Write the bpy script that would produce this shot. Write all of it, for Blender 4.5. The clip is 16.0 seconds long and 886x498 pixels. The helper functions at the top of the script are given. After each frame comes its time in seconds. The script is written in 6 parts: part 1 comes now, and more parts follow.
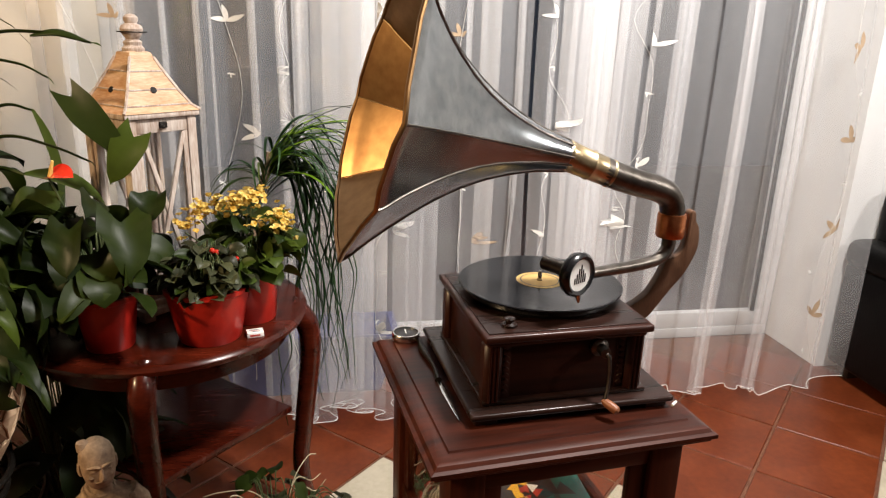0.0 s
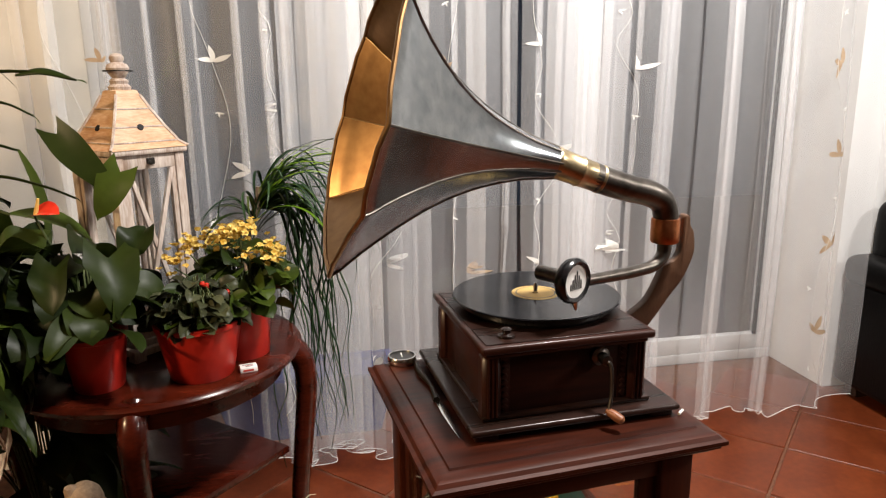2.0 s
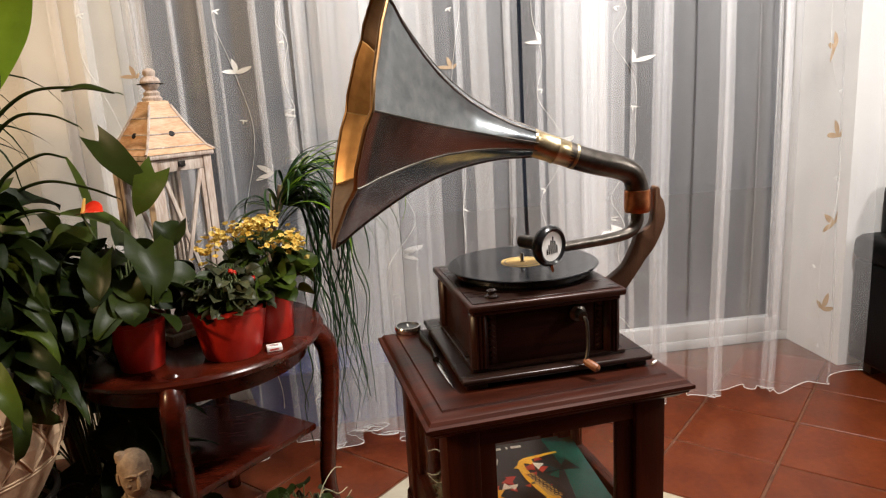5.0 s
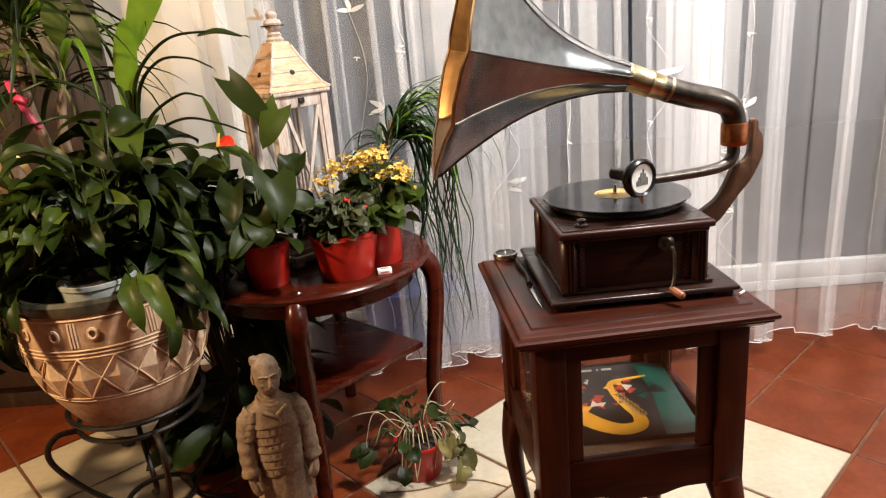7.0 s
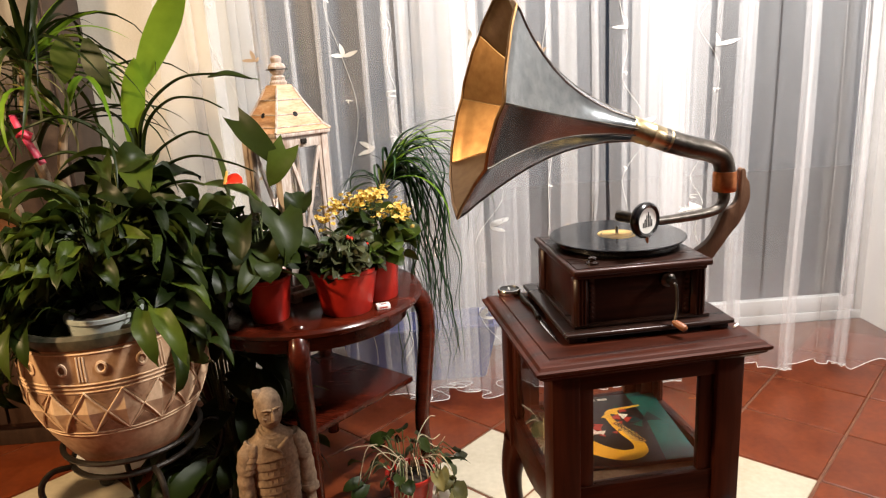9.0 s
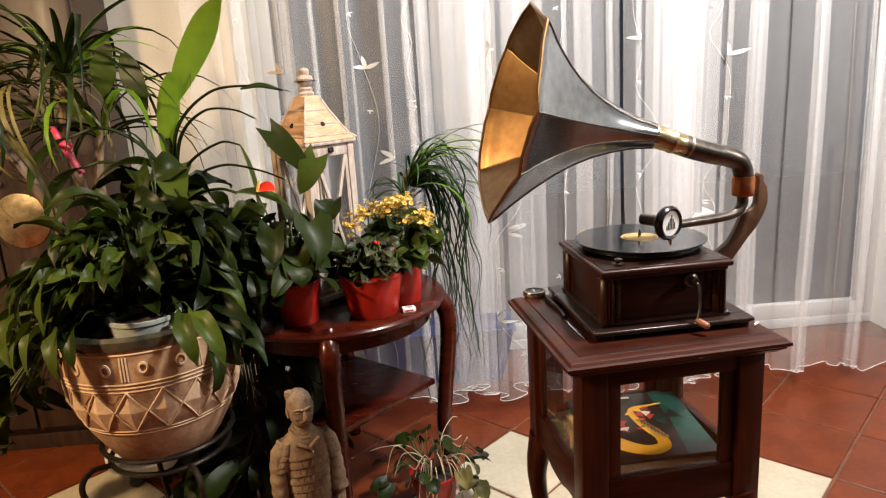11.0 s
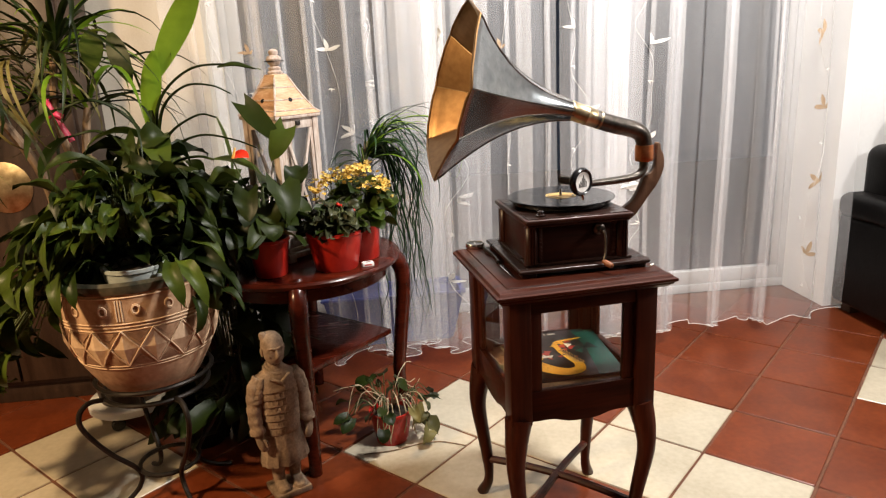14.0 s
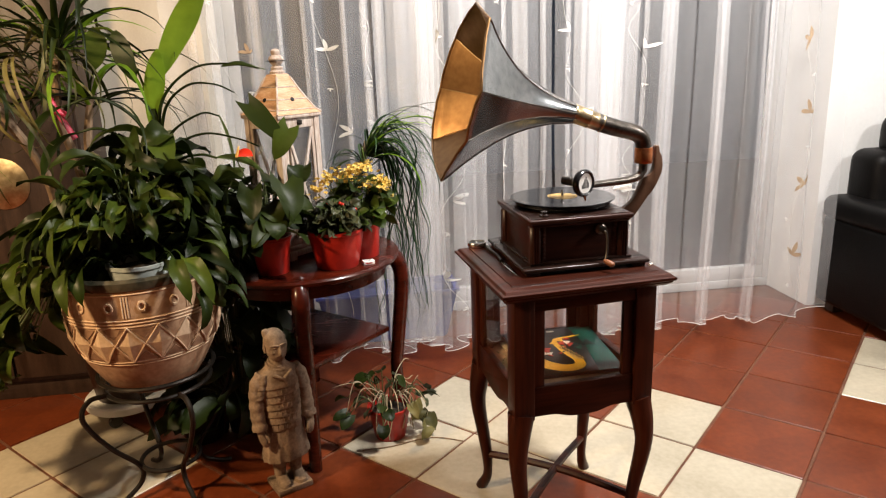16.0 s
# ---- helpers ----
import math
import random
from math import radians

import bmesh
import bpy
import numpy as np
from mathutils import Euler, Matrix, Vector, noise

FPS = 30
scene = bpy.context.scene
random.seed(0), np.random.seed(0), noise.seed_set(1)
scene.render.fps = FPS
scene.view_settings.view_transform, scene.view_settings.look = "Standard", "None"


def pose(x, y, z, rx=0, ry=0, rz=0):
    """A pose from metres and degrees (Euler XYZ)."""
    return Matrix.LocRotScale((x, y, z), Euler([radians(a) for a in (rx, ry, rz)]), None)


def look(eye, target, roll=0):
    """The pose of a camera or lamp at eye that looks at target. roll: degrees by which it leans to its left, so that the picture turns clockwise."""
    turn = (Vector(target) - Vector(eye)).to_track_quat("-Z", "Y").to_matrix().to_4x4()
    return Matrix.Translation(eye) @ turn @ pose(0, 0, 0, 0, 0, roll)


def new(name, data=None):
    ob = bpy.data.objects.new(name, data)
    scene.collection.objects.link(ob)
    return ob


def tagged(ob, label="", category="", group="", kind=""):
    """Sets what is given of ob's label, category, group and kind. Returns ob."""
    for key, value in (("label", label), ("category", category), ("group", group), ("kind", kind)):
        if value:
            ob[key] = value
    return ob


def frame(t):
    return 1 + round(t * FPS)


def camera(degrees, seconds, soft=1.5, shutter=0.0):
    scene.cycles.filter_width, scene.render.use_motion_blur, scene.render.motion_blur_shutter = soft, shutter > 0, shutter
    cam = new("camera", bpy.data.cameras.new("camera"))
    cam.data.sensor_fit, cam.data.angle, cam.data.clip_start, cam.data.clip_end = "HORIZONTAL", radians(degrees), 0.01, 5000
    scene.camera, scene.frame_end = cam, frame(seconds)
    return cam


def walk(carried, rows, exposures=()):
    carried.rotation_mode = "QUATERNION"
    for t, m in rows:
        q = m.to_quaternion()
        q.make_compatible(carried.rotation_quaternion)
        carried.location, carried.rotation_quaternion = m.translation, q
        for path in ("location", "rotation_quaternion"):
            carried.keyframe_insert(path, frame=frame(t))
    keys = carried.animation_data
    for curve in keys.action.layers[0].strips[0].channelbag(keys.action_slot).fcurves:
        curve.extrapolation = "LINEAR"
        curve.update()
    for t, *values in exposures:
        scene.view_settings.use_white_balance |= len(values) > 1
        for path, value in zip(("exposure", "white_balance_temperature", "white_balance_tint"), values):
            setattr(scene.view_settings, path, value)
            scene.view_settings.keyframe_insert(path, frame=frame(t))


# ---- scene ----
cam = camera(65.5, 16.0, soft=1.2)
PATH = [
    (0, (0.114, 0.017, 1.278), (0.461, 1.896, 0.687), 1.8),
    (0.5, (0.119, 0.015, 1.278), (0.459, 1.898, 0.696), 1.4),
    (1, (0.124, 0.011, 1.28), (0.47, 1.893, 0.699), 1.1),
    (1.5, (0.123, 0.014, 1.269), (0.477, 1.891, 0.676), 0.6),
    (2, (0.123, 0.021, 1.225), (0.484, 1.934, 0.765), -0.7),
    (2.5, (0.12, 0.022, 1.193), (0.495, 1.936, 0.751), -2.2),
    (3, (0.111, 0.019, 1.188), (0.521, 1.919, 0.715), -1.8),
    (3.2, (0.113, 0.025, 1.192), (0.554, 1.923, 0.744), -1.0),
    (5.3, (0.181, -0.155, 1.199), (0.428, 1.781, 0.764), -3.6),
    (5.5, (0.191, -0.169, 1.199), (0.425, 1.767, 0.755), -3.7),
    (6, (0.182, -0.202, 1.21), (0.288, 1.732, 0.711), -4.7),
    (6.5, (0.186, -0.209, 1.214), (0.189, 1.712, 0.656), -5.2),
    (7, (0.183, -0.218, 1.213), (0.112, 1.689, 0.614), -5.1),
    (7.5, (0.169, -0.217, 1.217), (0.067, 1.701, 0.659), -5.7),
    (8, (0.126, -0.228, 1.236), (0.118, 1.703, 0.713), -4.2),
    (8.5, (0.076, -0.264, 1.239), (0.153, 1.672, 0.746), -3.3),
    (9, (0.052, -0.289, 1.238), (0.142, 1.645, 0.737), -3.3),
    (9.5, (0.042, -0.311, 1.236), (0.11, 1.632, 0.766), -3.2),
    (9.7, (0.032, -0.315, 1.245), (0.095, 1.624, 0.758), -3.4),
    (11.8, (-0.009, -0.391, 1.242), (0.089, 1.554, 0.788), -3.4),
    (12, (0.002, -0.409, 1.236), (0.092, 1.538, 0.787), -2.9),
    (12.5, (0.037, -0.497, 1.231), (0.136, 1.439, 0.742), -2.4),
    (13, (0.045, -0.588, 1.24), (0.193, 1.345, 0.747), -1.9),
    (13.5, (0.038, -0.613, 1.238), (0.206, 1.316, 0.736), -2.3),
    (14, (-0.01, -0.627, 1.24), (0.187, 1.292, 0.715), -2.8),
    (14.5, (-0.048, -0.646, 1.25), (0.174, 1.271, 0.725), -2.5),
    (15, (-0.05, -0.644, 1.255), (0.174, 1.269, 0.714), -2.3),
    (15.5, (-0.07, -0.65, 1.247), (0.166, 1.265, 0.72), -1.9),
    (16, (-0.07, -0.654, 1.251), (0.179, 1.258, 0.721), -2.1),
]
EXPOSURES = [(0, -0.48), (3.0, -0.60), (5.5, -0.64), (6.5, -0.33), (7.4, -0.08), (8.4, -0.04), (9.5, -0.19), (13.0, -0.28), (16.0, -0.33)]
walk(cam, [(t, look(eye, target, roll)) for t, eye, target, roll in PATH], EXPOSURES)

# ==== world and light
world = bpy.data.worlds.new("night")
scene.world = world
world.use_nodes = True
wb = world.node_tree.nodes["Background"]
wb.inputs[0].default_value = (0.35, 0.45, 0.65, 1)
wb.inputs[1].default_value = 0.06


def lamp(name, eye, target, size, watts, colour):
    d = bpy.data.lights.new(name, "AREA")
    d.shape, d.size, d.energy, d.color = "DISK", size, watts, colour
    o = new(name, d)
    o.matrix_world = look(eye, target)
    return o


lamp("ceiling_lamp_main", (1.05, 0.80, 2.60), (0.75, 2.05, 0.8), 0.26, 128, (1.0, 0.955, 0.91))
lamp("ceiling_lamp_right", (2.85, 0.0, 2.35), (1.3, 1.9, 0.6), 0.30, 46, (1.0, 0.965, 0.925))
lamp("ceiling_lamp_left", (-1.60, 0.45, 1.85), (-1.25, 0.95, 0.0), 0.16, 68, (1.0, 0.69, 0.38))

# ==== materials


def nodes_of(name):
    m = bpy.data.materials.new(name)
    m.use_nodes = True
    nt = m.node_tree
    return m, nt, nt.nodes["Principled BSDF"]


def surf(name, c1, c2, scale=8.0, rough=0.5, metal=0.0, bump=0.15, stretch=(1, 1, 1), fine=60.0, spread=0.12,
         per_object=0.0, coat=0.0, sss=0.0, dist=0.002, spec=0.5):
    """Two colours mixed by coarse and fine noise, with roughness variation and fine relief."""
    m, nt, p = nodes_of(name)
    n, l = nt.nodes, nt.links
    tc = n.new("ShaderNodeTexCoord")
    mp = n.new("ShaderNodeMapping")
    mp.inputs["Scale"].default_value = stretch
    l.new(tc.outputs["Object"], mp.inputs["Vector"])
    a = n.new("ShaderNodeTexNoise")
    a.inputs["Scale"].default_value, a.inputs["Detail"].default_value = scale, 5
    b = n.new("ShaderNodeTexNoise")
    b.inputs["Scale"].default_value, b.inputs["Detail"].default_value = fine, 4
    l.new(mp.outputs[0], a.inputs["Vector"])
    l.new(mp.outputs[0], b.inputs["Vector"])
    mix = n.new("ShaderNodeMix")
    mix.data_type = "FLOAT"
    mix.inputs[0].default_value = 0.4
    l.new(a.outputs["Fac"], mix.inputs[2])
    l.new(b.outputs["Fac"], mix.inputs[3])
    ramp = n.new("ShaderNodeValToRGB")
    ramp.color_ramp.elements[0].position, ramp.color_ramp.elements[1].position = 0.36, 0.64
    ramp.color_ramp.elements[0].color, ramp.color_ramp.elements[1].color = (*c1, 1), (*c2, 1)
    l.new(mix.outputs[0], ramp.inputs[0])
    col = ramp.outputs[0]
    if per_object:
        oi = n.new("ShaderNodeObjectInfo")
        mr = n.new("ShaderNodeMapRange")
        mr.inputs[3].default_value, mr.inputs[4].default_value = 1 - per_object, 1 + per_object
        l.new(oi.outputs["Random"], mr.inputs[0])
        hs = n.new("ShaderNodeHueSaturation")
        l.new(mr.outputs[0], hs.inputs["Value"])
        l.new(col, hs.inputs["Color"])
        col = hs.outputs[0]
    l.new(col, p.inputs["Base Color"])
    rr = n.new("ShaderNodeMapRange")
    rr.inputs[3].default_value, rr.inputs[4].default_value = max(rough - spread, 0.02), min(rough + spread, 1)
    l.new(a.outputs["Fac"], rr.inputs[0])
    l.new(rr.outputs[0], p.inputs["Roughness"])
    p.inputs["Metallic"].default_value = metal
    p.inputs["Specular IOR Level"].default_value = spec
    if coat:
        p.inputs["Coat Weight"].default_value, p.inputs["Coat Roughness"].default_value = coat, 0.12
    if sss:
        p.inputs["Subsurface Weight"].default_value = sss
        p.inputs["Subsurface Radius"].default_value = (0.01, 0.01, 0.005)
    if bump:
        bp = n.new("ShaderNodeBump")
        bp.inputs["Strength"].default_value, bp.inputs["Distance"].default_value = bump, dist
        l.new(mix.outputs[0], bp.inputs["Height"])
        l.new(bp.outputs[0], p.inputs["Normal"])
    return m


def leafy(name, c1, c2, rough=0.38, vary=0.35, through_light=0.18):
    """Leaf: green that varies from leaf to leaf, waxy gloss, some light through the blade."""
    m, nt, p = nodes_of(name)
    n, l = nt.nodes, nt.links
    g = n.new("ShaderNodeNewGeometry")
    tc = n.new("ShaderNodeTexCoord")
    a = n.new("ShaderNodeTexNoise")
    a.inputs["Scale"].default_value, a.inputs["Detail"].default_value = 26, 4
    l.new(tc.outputs["Object"], a.inputs["Vector"])
    mx = n.new("ShaderNodeMix")
    mx.data_type = "FLOAT"
    mx.inputs[0].default_value = 0.55
    l.new(a.outputs["Fac"], mx.inputs[2])
    l.new(g.outputs["Random Per Island"], mx.inputs[3])
    ramp = n.new("ShaderNodeValToRGB")
    ramp.color_ramp.elements[0].position, ramp.color_ramp.elements[1].position = 0.15, 0.85
    ramp.color_ramp.elements[0].color, ramp.color_ramp.elements[1].color = (*c1, 1), (*c2, 1)
    l.new(mx.outputs[0], ramp.inputs[0])
    l.new(ramp.outputs[0], p.inputs["Base Color"])
    p.inputs["Roughness"].default_value = rough
    p.inputs["Specular IOR Level"].default_value = 0.18
    tr = n.new("ShaderNodeBsdfTranslucent")
    l.new(ramp.outputs[0], tr.inputs[0])
    ms = n.new("ShaderNodeMixShader")
    ms.inputs[0].default_value = through_light
    l.new(p.outputs[0], ms.inputs[1])
    l.new(tr.outputs[0], ms.inputs[2])
    bp = n.new("ShaderNodeBump")
    bp.inputs["Strength"].default_value, bp.inputs["Distance"].default_value = 0.3, 0.002
    l.new(a.outputs["Fac"], bp.inputs["Height"])
    l.new(bp.outputs[0], p.inputs["Normal"])
    l.new(ms.outputs[0], n["Material Output"].inputs[0])
    return m


def sheer(name, colour, cover):
    """Sheer cloth: fine woven threads that part of the light passes between."""
    m, nt, p = nodes_of(name)
    n, l = nt.nodes, nt.links
    n.remove(p)
    tc = n.new("ShaderNodeTexCoord")
    mp = n.new("ShaderNodeMapping")
    mp.inputs["Scale"].default_value = (9, 9, 0.8)
    l.new(tc.outputs["Object"], mp.inputs["Vector"])
    a = n.new("ShaderNodeTexNoise")
    a.inputs["Scale"].default_value, a.inputs["Detail"].default_value = 3, 5
    l.new(mp.outputs[0], a.inputs["Vector"])
    mr = n.new("ShaderNodeMapRange")
    mr.inputs[1].default_value, mr.inputs[2].default_value = 0.3, 0.7
    mr.inputs[3].default_value, mr.inputs[4].default_value = cover - 0.02, cover + 0.02
    l.new(a.outputs["Fac"], mr.inputs[0])
    d = n.new("ShaderNodeBsdfDiffuse")
    d.inputs[0].default_value = (*colour, 1)
    t = n.new("ShaderNodeBsdfTranslucent")
    t.inputs[0].default_value = (*colour, 1)
    g = n.new("ShaderNodeBsdfAnisotropic")
    g.inputs["Color"].default_value, g.inputs["Roughness"].default_value = (0.9, 0.9, 0.9, 1), 0.42
    c1 = n.new("ShaderNodeMixShader")
    c1.inputs[0].default_value = 0.15
    l.new(d.outputs[0], c1.inputs[1])
    l.new(t.outputs[0], c1.inputs[2])
    c2 = n.new("ShaderNodeMixShader")
    c2.inputs[0].default_value = 0.16
    l.new(c1.outputs[0], c2.inputs[1])
    l.new(g.outputs[0], c2.inputs[2])
    tp = n.new("ShaderNodeBsdfTransparent")
    ms = n.new("ShaderNodeMixShader")
    l.new(mr.outputs[0], ms.inputs[0])
    l.new(tp.outputs[0], ms.inputs[1])
    l.new(c2.outputs[0], ms.inputs[2])
    l.new(ms.outputs[0], n["Material Output"].inputs[0])
    return m


def glassy(name, tint=(1, 1, 1), rough=0.0):
    m, nt, p = nodes_of(name)
    p.inputs["Base Color"].default_value = (*tint, 1)
    p.inputs["Transmission Weight"].default_value = 1
    p.inputs["Roughness"].default_value = rough
    p.inputs["IOR"].default_value = 1.45
    return m


M_wall = surf("wall_paint", (0.58, 0.52, 0.42), (0.66, 0.60, 0.50), 2.5, 0.85, bump=0.25, fine=160)
# Tone of the unseen closing walls, darkened to cut bounced light.
M_back = surf("unseen_wall_tan", (0.26, 0.22, 0.17), (0.32, 0.27, 0.21), 2.5, 0.85, bump=0.25, fine=160)
M_white = surf("white_paint", (0.76, 0.76, 0.75), (0.82, 0.82, 0.81), 5, 0.4, bump=0.05)
M_frame = surf("white_door_frame", (0.50, 0.50, 0.50), (0.57, 0.57, 0.57), 5, 0.4, bump=0.05)
M_ceil = surf("ceiling_paint", (0.62, 0.61, 0.59), (0.68, 0.67, 0.65), 3, 0.9, bump=0.1)
M_cotto = surf("terracotta_tile", (0.105, 0.0200, 0.0058), (0.180, 0.040, 0.0120), 7, 0.32, spec=0.34, bump=0.16, fine=45, per_object=0.08, spread=0.1)
M_cream = surf("cream_tile", (0.40, 0.345, 0.25), (0.52, 0.46, 0.35), 5, 0.30, bump=0.08, fine=50, per_object=0.06, spread=0.08)
M_grout = surf("grout", (0.095, 0.036, 0.018), (0.17, 0.068, 0.035), 30, 0.9, bump=0.4)
M_mahog = surf("mahogany", (0.014, 0.0028, 0.0012), (0.058, 0.0115, 0.0042), 2.2, 0.38, bump=0.10, stretch=(1.0, 16, 16), fine=9, coat=0.04, spec=0.24)
M_mahog_v = surf("mahogany_upright", (0.016, 0.0034, 0.0015), (0.062, 0.0130, 0.0050), 2.2, 0.36, bump=0.10, stretch=(16, 16, 1.0), fine=9, coat=0.06, spec=0.32)
M_box = surf("dark_rosewood", (0.010, 0.0030, 0.0020), (0.036, 0.0092, 0.0050), 2.2, 0.36, bump=0.10, stretch=(1.0, 16, 16), fine=9, coat=0.06, spec=0.32)
M_box_v = surf("dark_rosewood_upright", (0.010, 0.0030, 0.0020), (0.040, 0.0100, 0.0054), 2.2, 0.36, bump=0.12, stretch=(16, 16, 1.0), fine=9, coat=0.06, spec=0.32)
M_base = surf("near_black_base_wood", (0.007, 0.004, 0.003), (0.026, 0.010, 0.007), 3.2, 0.30, bump=0.1, stretch=(1.2, 14, 14), fine=24, coat=0.05, spec=0.3)
M_cherry = surf("cherry_table", (0.024, 0.0030, 0.0012), (0.066, 0.0085, 0.0030), 3.0, 0.24, bump=0.06, stretch=(2, 9, 9), fine=20, coat=0.06, spec=0.3)
M_nickel = surf("worn_nickel", (0.225, 0.245, 0.262), (0.41, 0.43, 0.44), 6, 0.22, 1.0, bump=0.16, fine=60, spread=0.10)
M_brass = surf("aged_brass", (0.235, 0.130, 0.056), (0.36, 0.215, 0.095), 10, 0.36, 1.0, bump=0.12, fine=60, spread=0.1)
M_brass2 = surf("pale_brass", (0.42, 0.32, 0.18), (0.66, 0.54, 0.34), 26, 0.32, 1.0, bump=0.15, fine=90)
M_steel = surf("dark_steel_pipe", (0.070, 0.062, 0.055), (0.17, 0.15, 0.13), 14, 0.34, 1.0, bump=0.12, fine=80)
M_copper = surf("copper", (0.42, 0.13, 0.05), (0.66, 0.26, 0.11), 20, 0.34, 1.0, bump=0.12, fine=80)
M_chrome = surf("chrome", (0.55, 0.55, 0.54), (0.75, 0.75, 0.74), 20, 0.18, 1.0, bump=0.03)
M_bracket = surf("bracket_wood", (0.085, 0.038, 0.018), (0.15, 0.072, 0.036), 4, 0.5, bump=0.15, stretch=(10, 10, 1.5))
M_black = surf("black_shellac", (0.008, 0.008, 0.009), (0.016, 0.016, 0.017), 12, 0.22, bump=0.0, spread=0.05)
M_vinyl = surf("glossy_shellac", (0.004, 0.004, 0.005), (0.008, 0.008, 0.009), 12, 0.10, bump=0.0, spread=0.03)
VP = M_vinyl.node_tree.nodes["Principled BSDF"]
VP.inputs["Specular IOR Level"].default_value = 0.30
VP.inputs["Anisotropic"].default_value = 0.35
vt = M_vinyl.node_tree.nodes.new("ShaderNodeTangent")
vt.direction_type, vt.axis = "RADIAL", "Z"
M_vinyl.node_tree.links.new(vt.outputs[0], VP.inputs["Tangent"])
M_grip = surf("crank_grip_wood", (0.13, 0.042, 0.016), (0.27, 0.095, 0.036), 30, 0.45, bump=0.1)
M_iron = surf("wrought_iron", (0.010, 0.008, 0.007), (0.030, 0.024, 0.018), 18, 0.36, 0.6, bump=0.3, fine=90)
M_leather = surf("black_leather", (0.002, 0.0018, 0.0018), (0.0045, 0.004, 0.0038), 12, 0.46, spec=0.16, bump=0.5, fine=130, dist=0.004)
M_red = surf("red_glazed_pot", (0.31, 0.010, 0.006), (0.43, 0.019, 0.010), 5, 0.36, bump=0.05)
M_soil = surf("potting_soil", (0.012, 0.008, 0.005), (0.045, 0.030, 0.018), 50, 0.95, bump=1.0, dist=0.01)
M_white_wash = surf("whitewashed_wood", (0.27, 0.185, 0.135), (0.58, 0.51, 0.455), 3.5, 0.65, bump=0.35, stretch=(9, 9, 1.2), fine=30, spread=0.1)
M_pine = surf("whitewashed_roof_wood", (0.40, 0.195, 0.085), (0.62, 0.43, 0.28), 4.0, 0.42, bump=0.3, stretch=(2.0, 2.0, 10), fine=30)
# Brown wash and the shade of carved recesses, both held in this colour.
M_clay_dark = surf("wash_and_shade_clay", (0.15, 0.075, 0.038), (0.30, 0.17, 0.095), 12, 0.85, bump=0.5, fine=80, dist=0.003)
M_clay = surf("washed_clay", (0.27, 0.150, 0.080), (0.47, 0.31, 0.185), 9, 0.85, bump=0.5, fine=70, dist=0.003)
M_clay_pale = surf("rubbed_white_clay", (0.45, 0.30, 0.18), (0.64, 0.47, 0.31), 14, 0.85, bump=0.5, fine=90, dist=0.003)
M_stone = surf("grey_clay_figure", (0.145, 0.098, 0.064), (0.33, 0.235, 0.155), 22, 0.9, bump=0.7, fine=120, dist=0.003)
M_green_glaze = surf("dark_green_glaze", (0.020, 0.022, 0.014), (0.085, 0.070, 0.045), 14, 0.22, bump=0.1)
M_gold_foil = surf("silver_plastic_pot", (0.30, 0.33, 0.31), (0.44, 0.47, 0.44), 10, 0.3, 0.0, bump=0.1)
M_dark_wood = surf("dark_cabinet_wood", (0.020, 0.011, 0.007), (0.056, 0.031, 0.020), 4, 0.45, bump=0.15, stretch=(10, 10, 1.2))
M_paper = surf("white_paper", (0.70, 0.68, 0.63), (0.80, 0.78, 0.74), 30, 0.8, bump=0.1)
M_label = surf("yellow_record_label", (0.44, 0.27, 0.075), (0.56, 0.37, 0.12), 30, 0.6, bump=0.05)
M_glass = glassy("clear_glass")
M_curtain = sheer("white_voile", (0.96, 0.96, 0.98), 0.178)
M_emb = surf("white_embroidery", (0.62, 0.61, 0.58), (0.74, 0.73, 0.70), 60, 0.7, bump=0.3)
M_emb_gold = surf("beige_embroidery", (0.30, 0.205, 0.125), (0.44, 0.33, 0.22), 40, 0.7, bump=0.3)
M_leaf = leafy("leaf_green", (0.007, 0.016, 0.002), (0.062, 0.090, 0.010), 0.42)
# Dark green foliage; among inner leaves the colour also stands in for shade.
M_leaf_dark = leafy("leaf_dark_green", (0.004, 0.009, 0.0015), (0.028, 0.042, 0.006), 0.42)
M_leaf_lime = leafy("leaf_lime", (0.09, 0.20, 0.010), (0.28, 0.44, 0.04), through_light=0.5)
M_leaf_straw = leafy("leaf_straw", (0.035, 0.034, 0.010), (0.22, 0.19, 0.070), 0.5)
M_leaf_grass = leafy("leaf_grass_green", (0.005, 0.018, 0.006), (0.030, 0.066, 0.020))
M_leaf_bronze = leafy("leaf_bronze", (0.014, 0.014, 0.007), (0.070, 0.076, 0.036))
M_stem = leafy("stem_green", (0.04, 0.06, 0.02), (0.12, 0.14, 0.06))
M_bark = surf("bark", (0.11, 0.07, 0.042), (0.30, 0.20, 0.12), 30, 0.9, bump=0.8, stretch=(1, 1, 0.3))
M_spathe = surf("red_spathe", (0.42, 0.015, 0.008), (0.58, 0.035, 0.015), 20, 0.25, bump=0.1)
M_yellow = leafy("yellow_petal", (0.50, 0.27, 0.02), (0.88, 0.72, 0.24), 0.6, through_light=0.3)
M_pink = surf("pink_ribbon", (0.34, 0.008, 0.03), (0.50, 0.02, 0.06), 20, 0.5, bump=0.1)
M_teal = surf("teal_print", (0.004, 0.062, 0.050), (0.010, 0.098, 0.078), 18, 0.35, bump=0.03)
M_dteal = surf("dark_teal_print", (0.006, 0.035, 0.038), (0.012, 0.055, 0.055), 18, 0.35, bump=0.03)
M_ink = surf("black_print", (0.010, 0.011, 0.012), (0.022, 0.023, 0.024), 18, 0.35, bump=0.03)
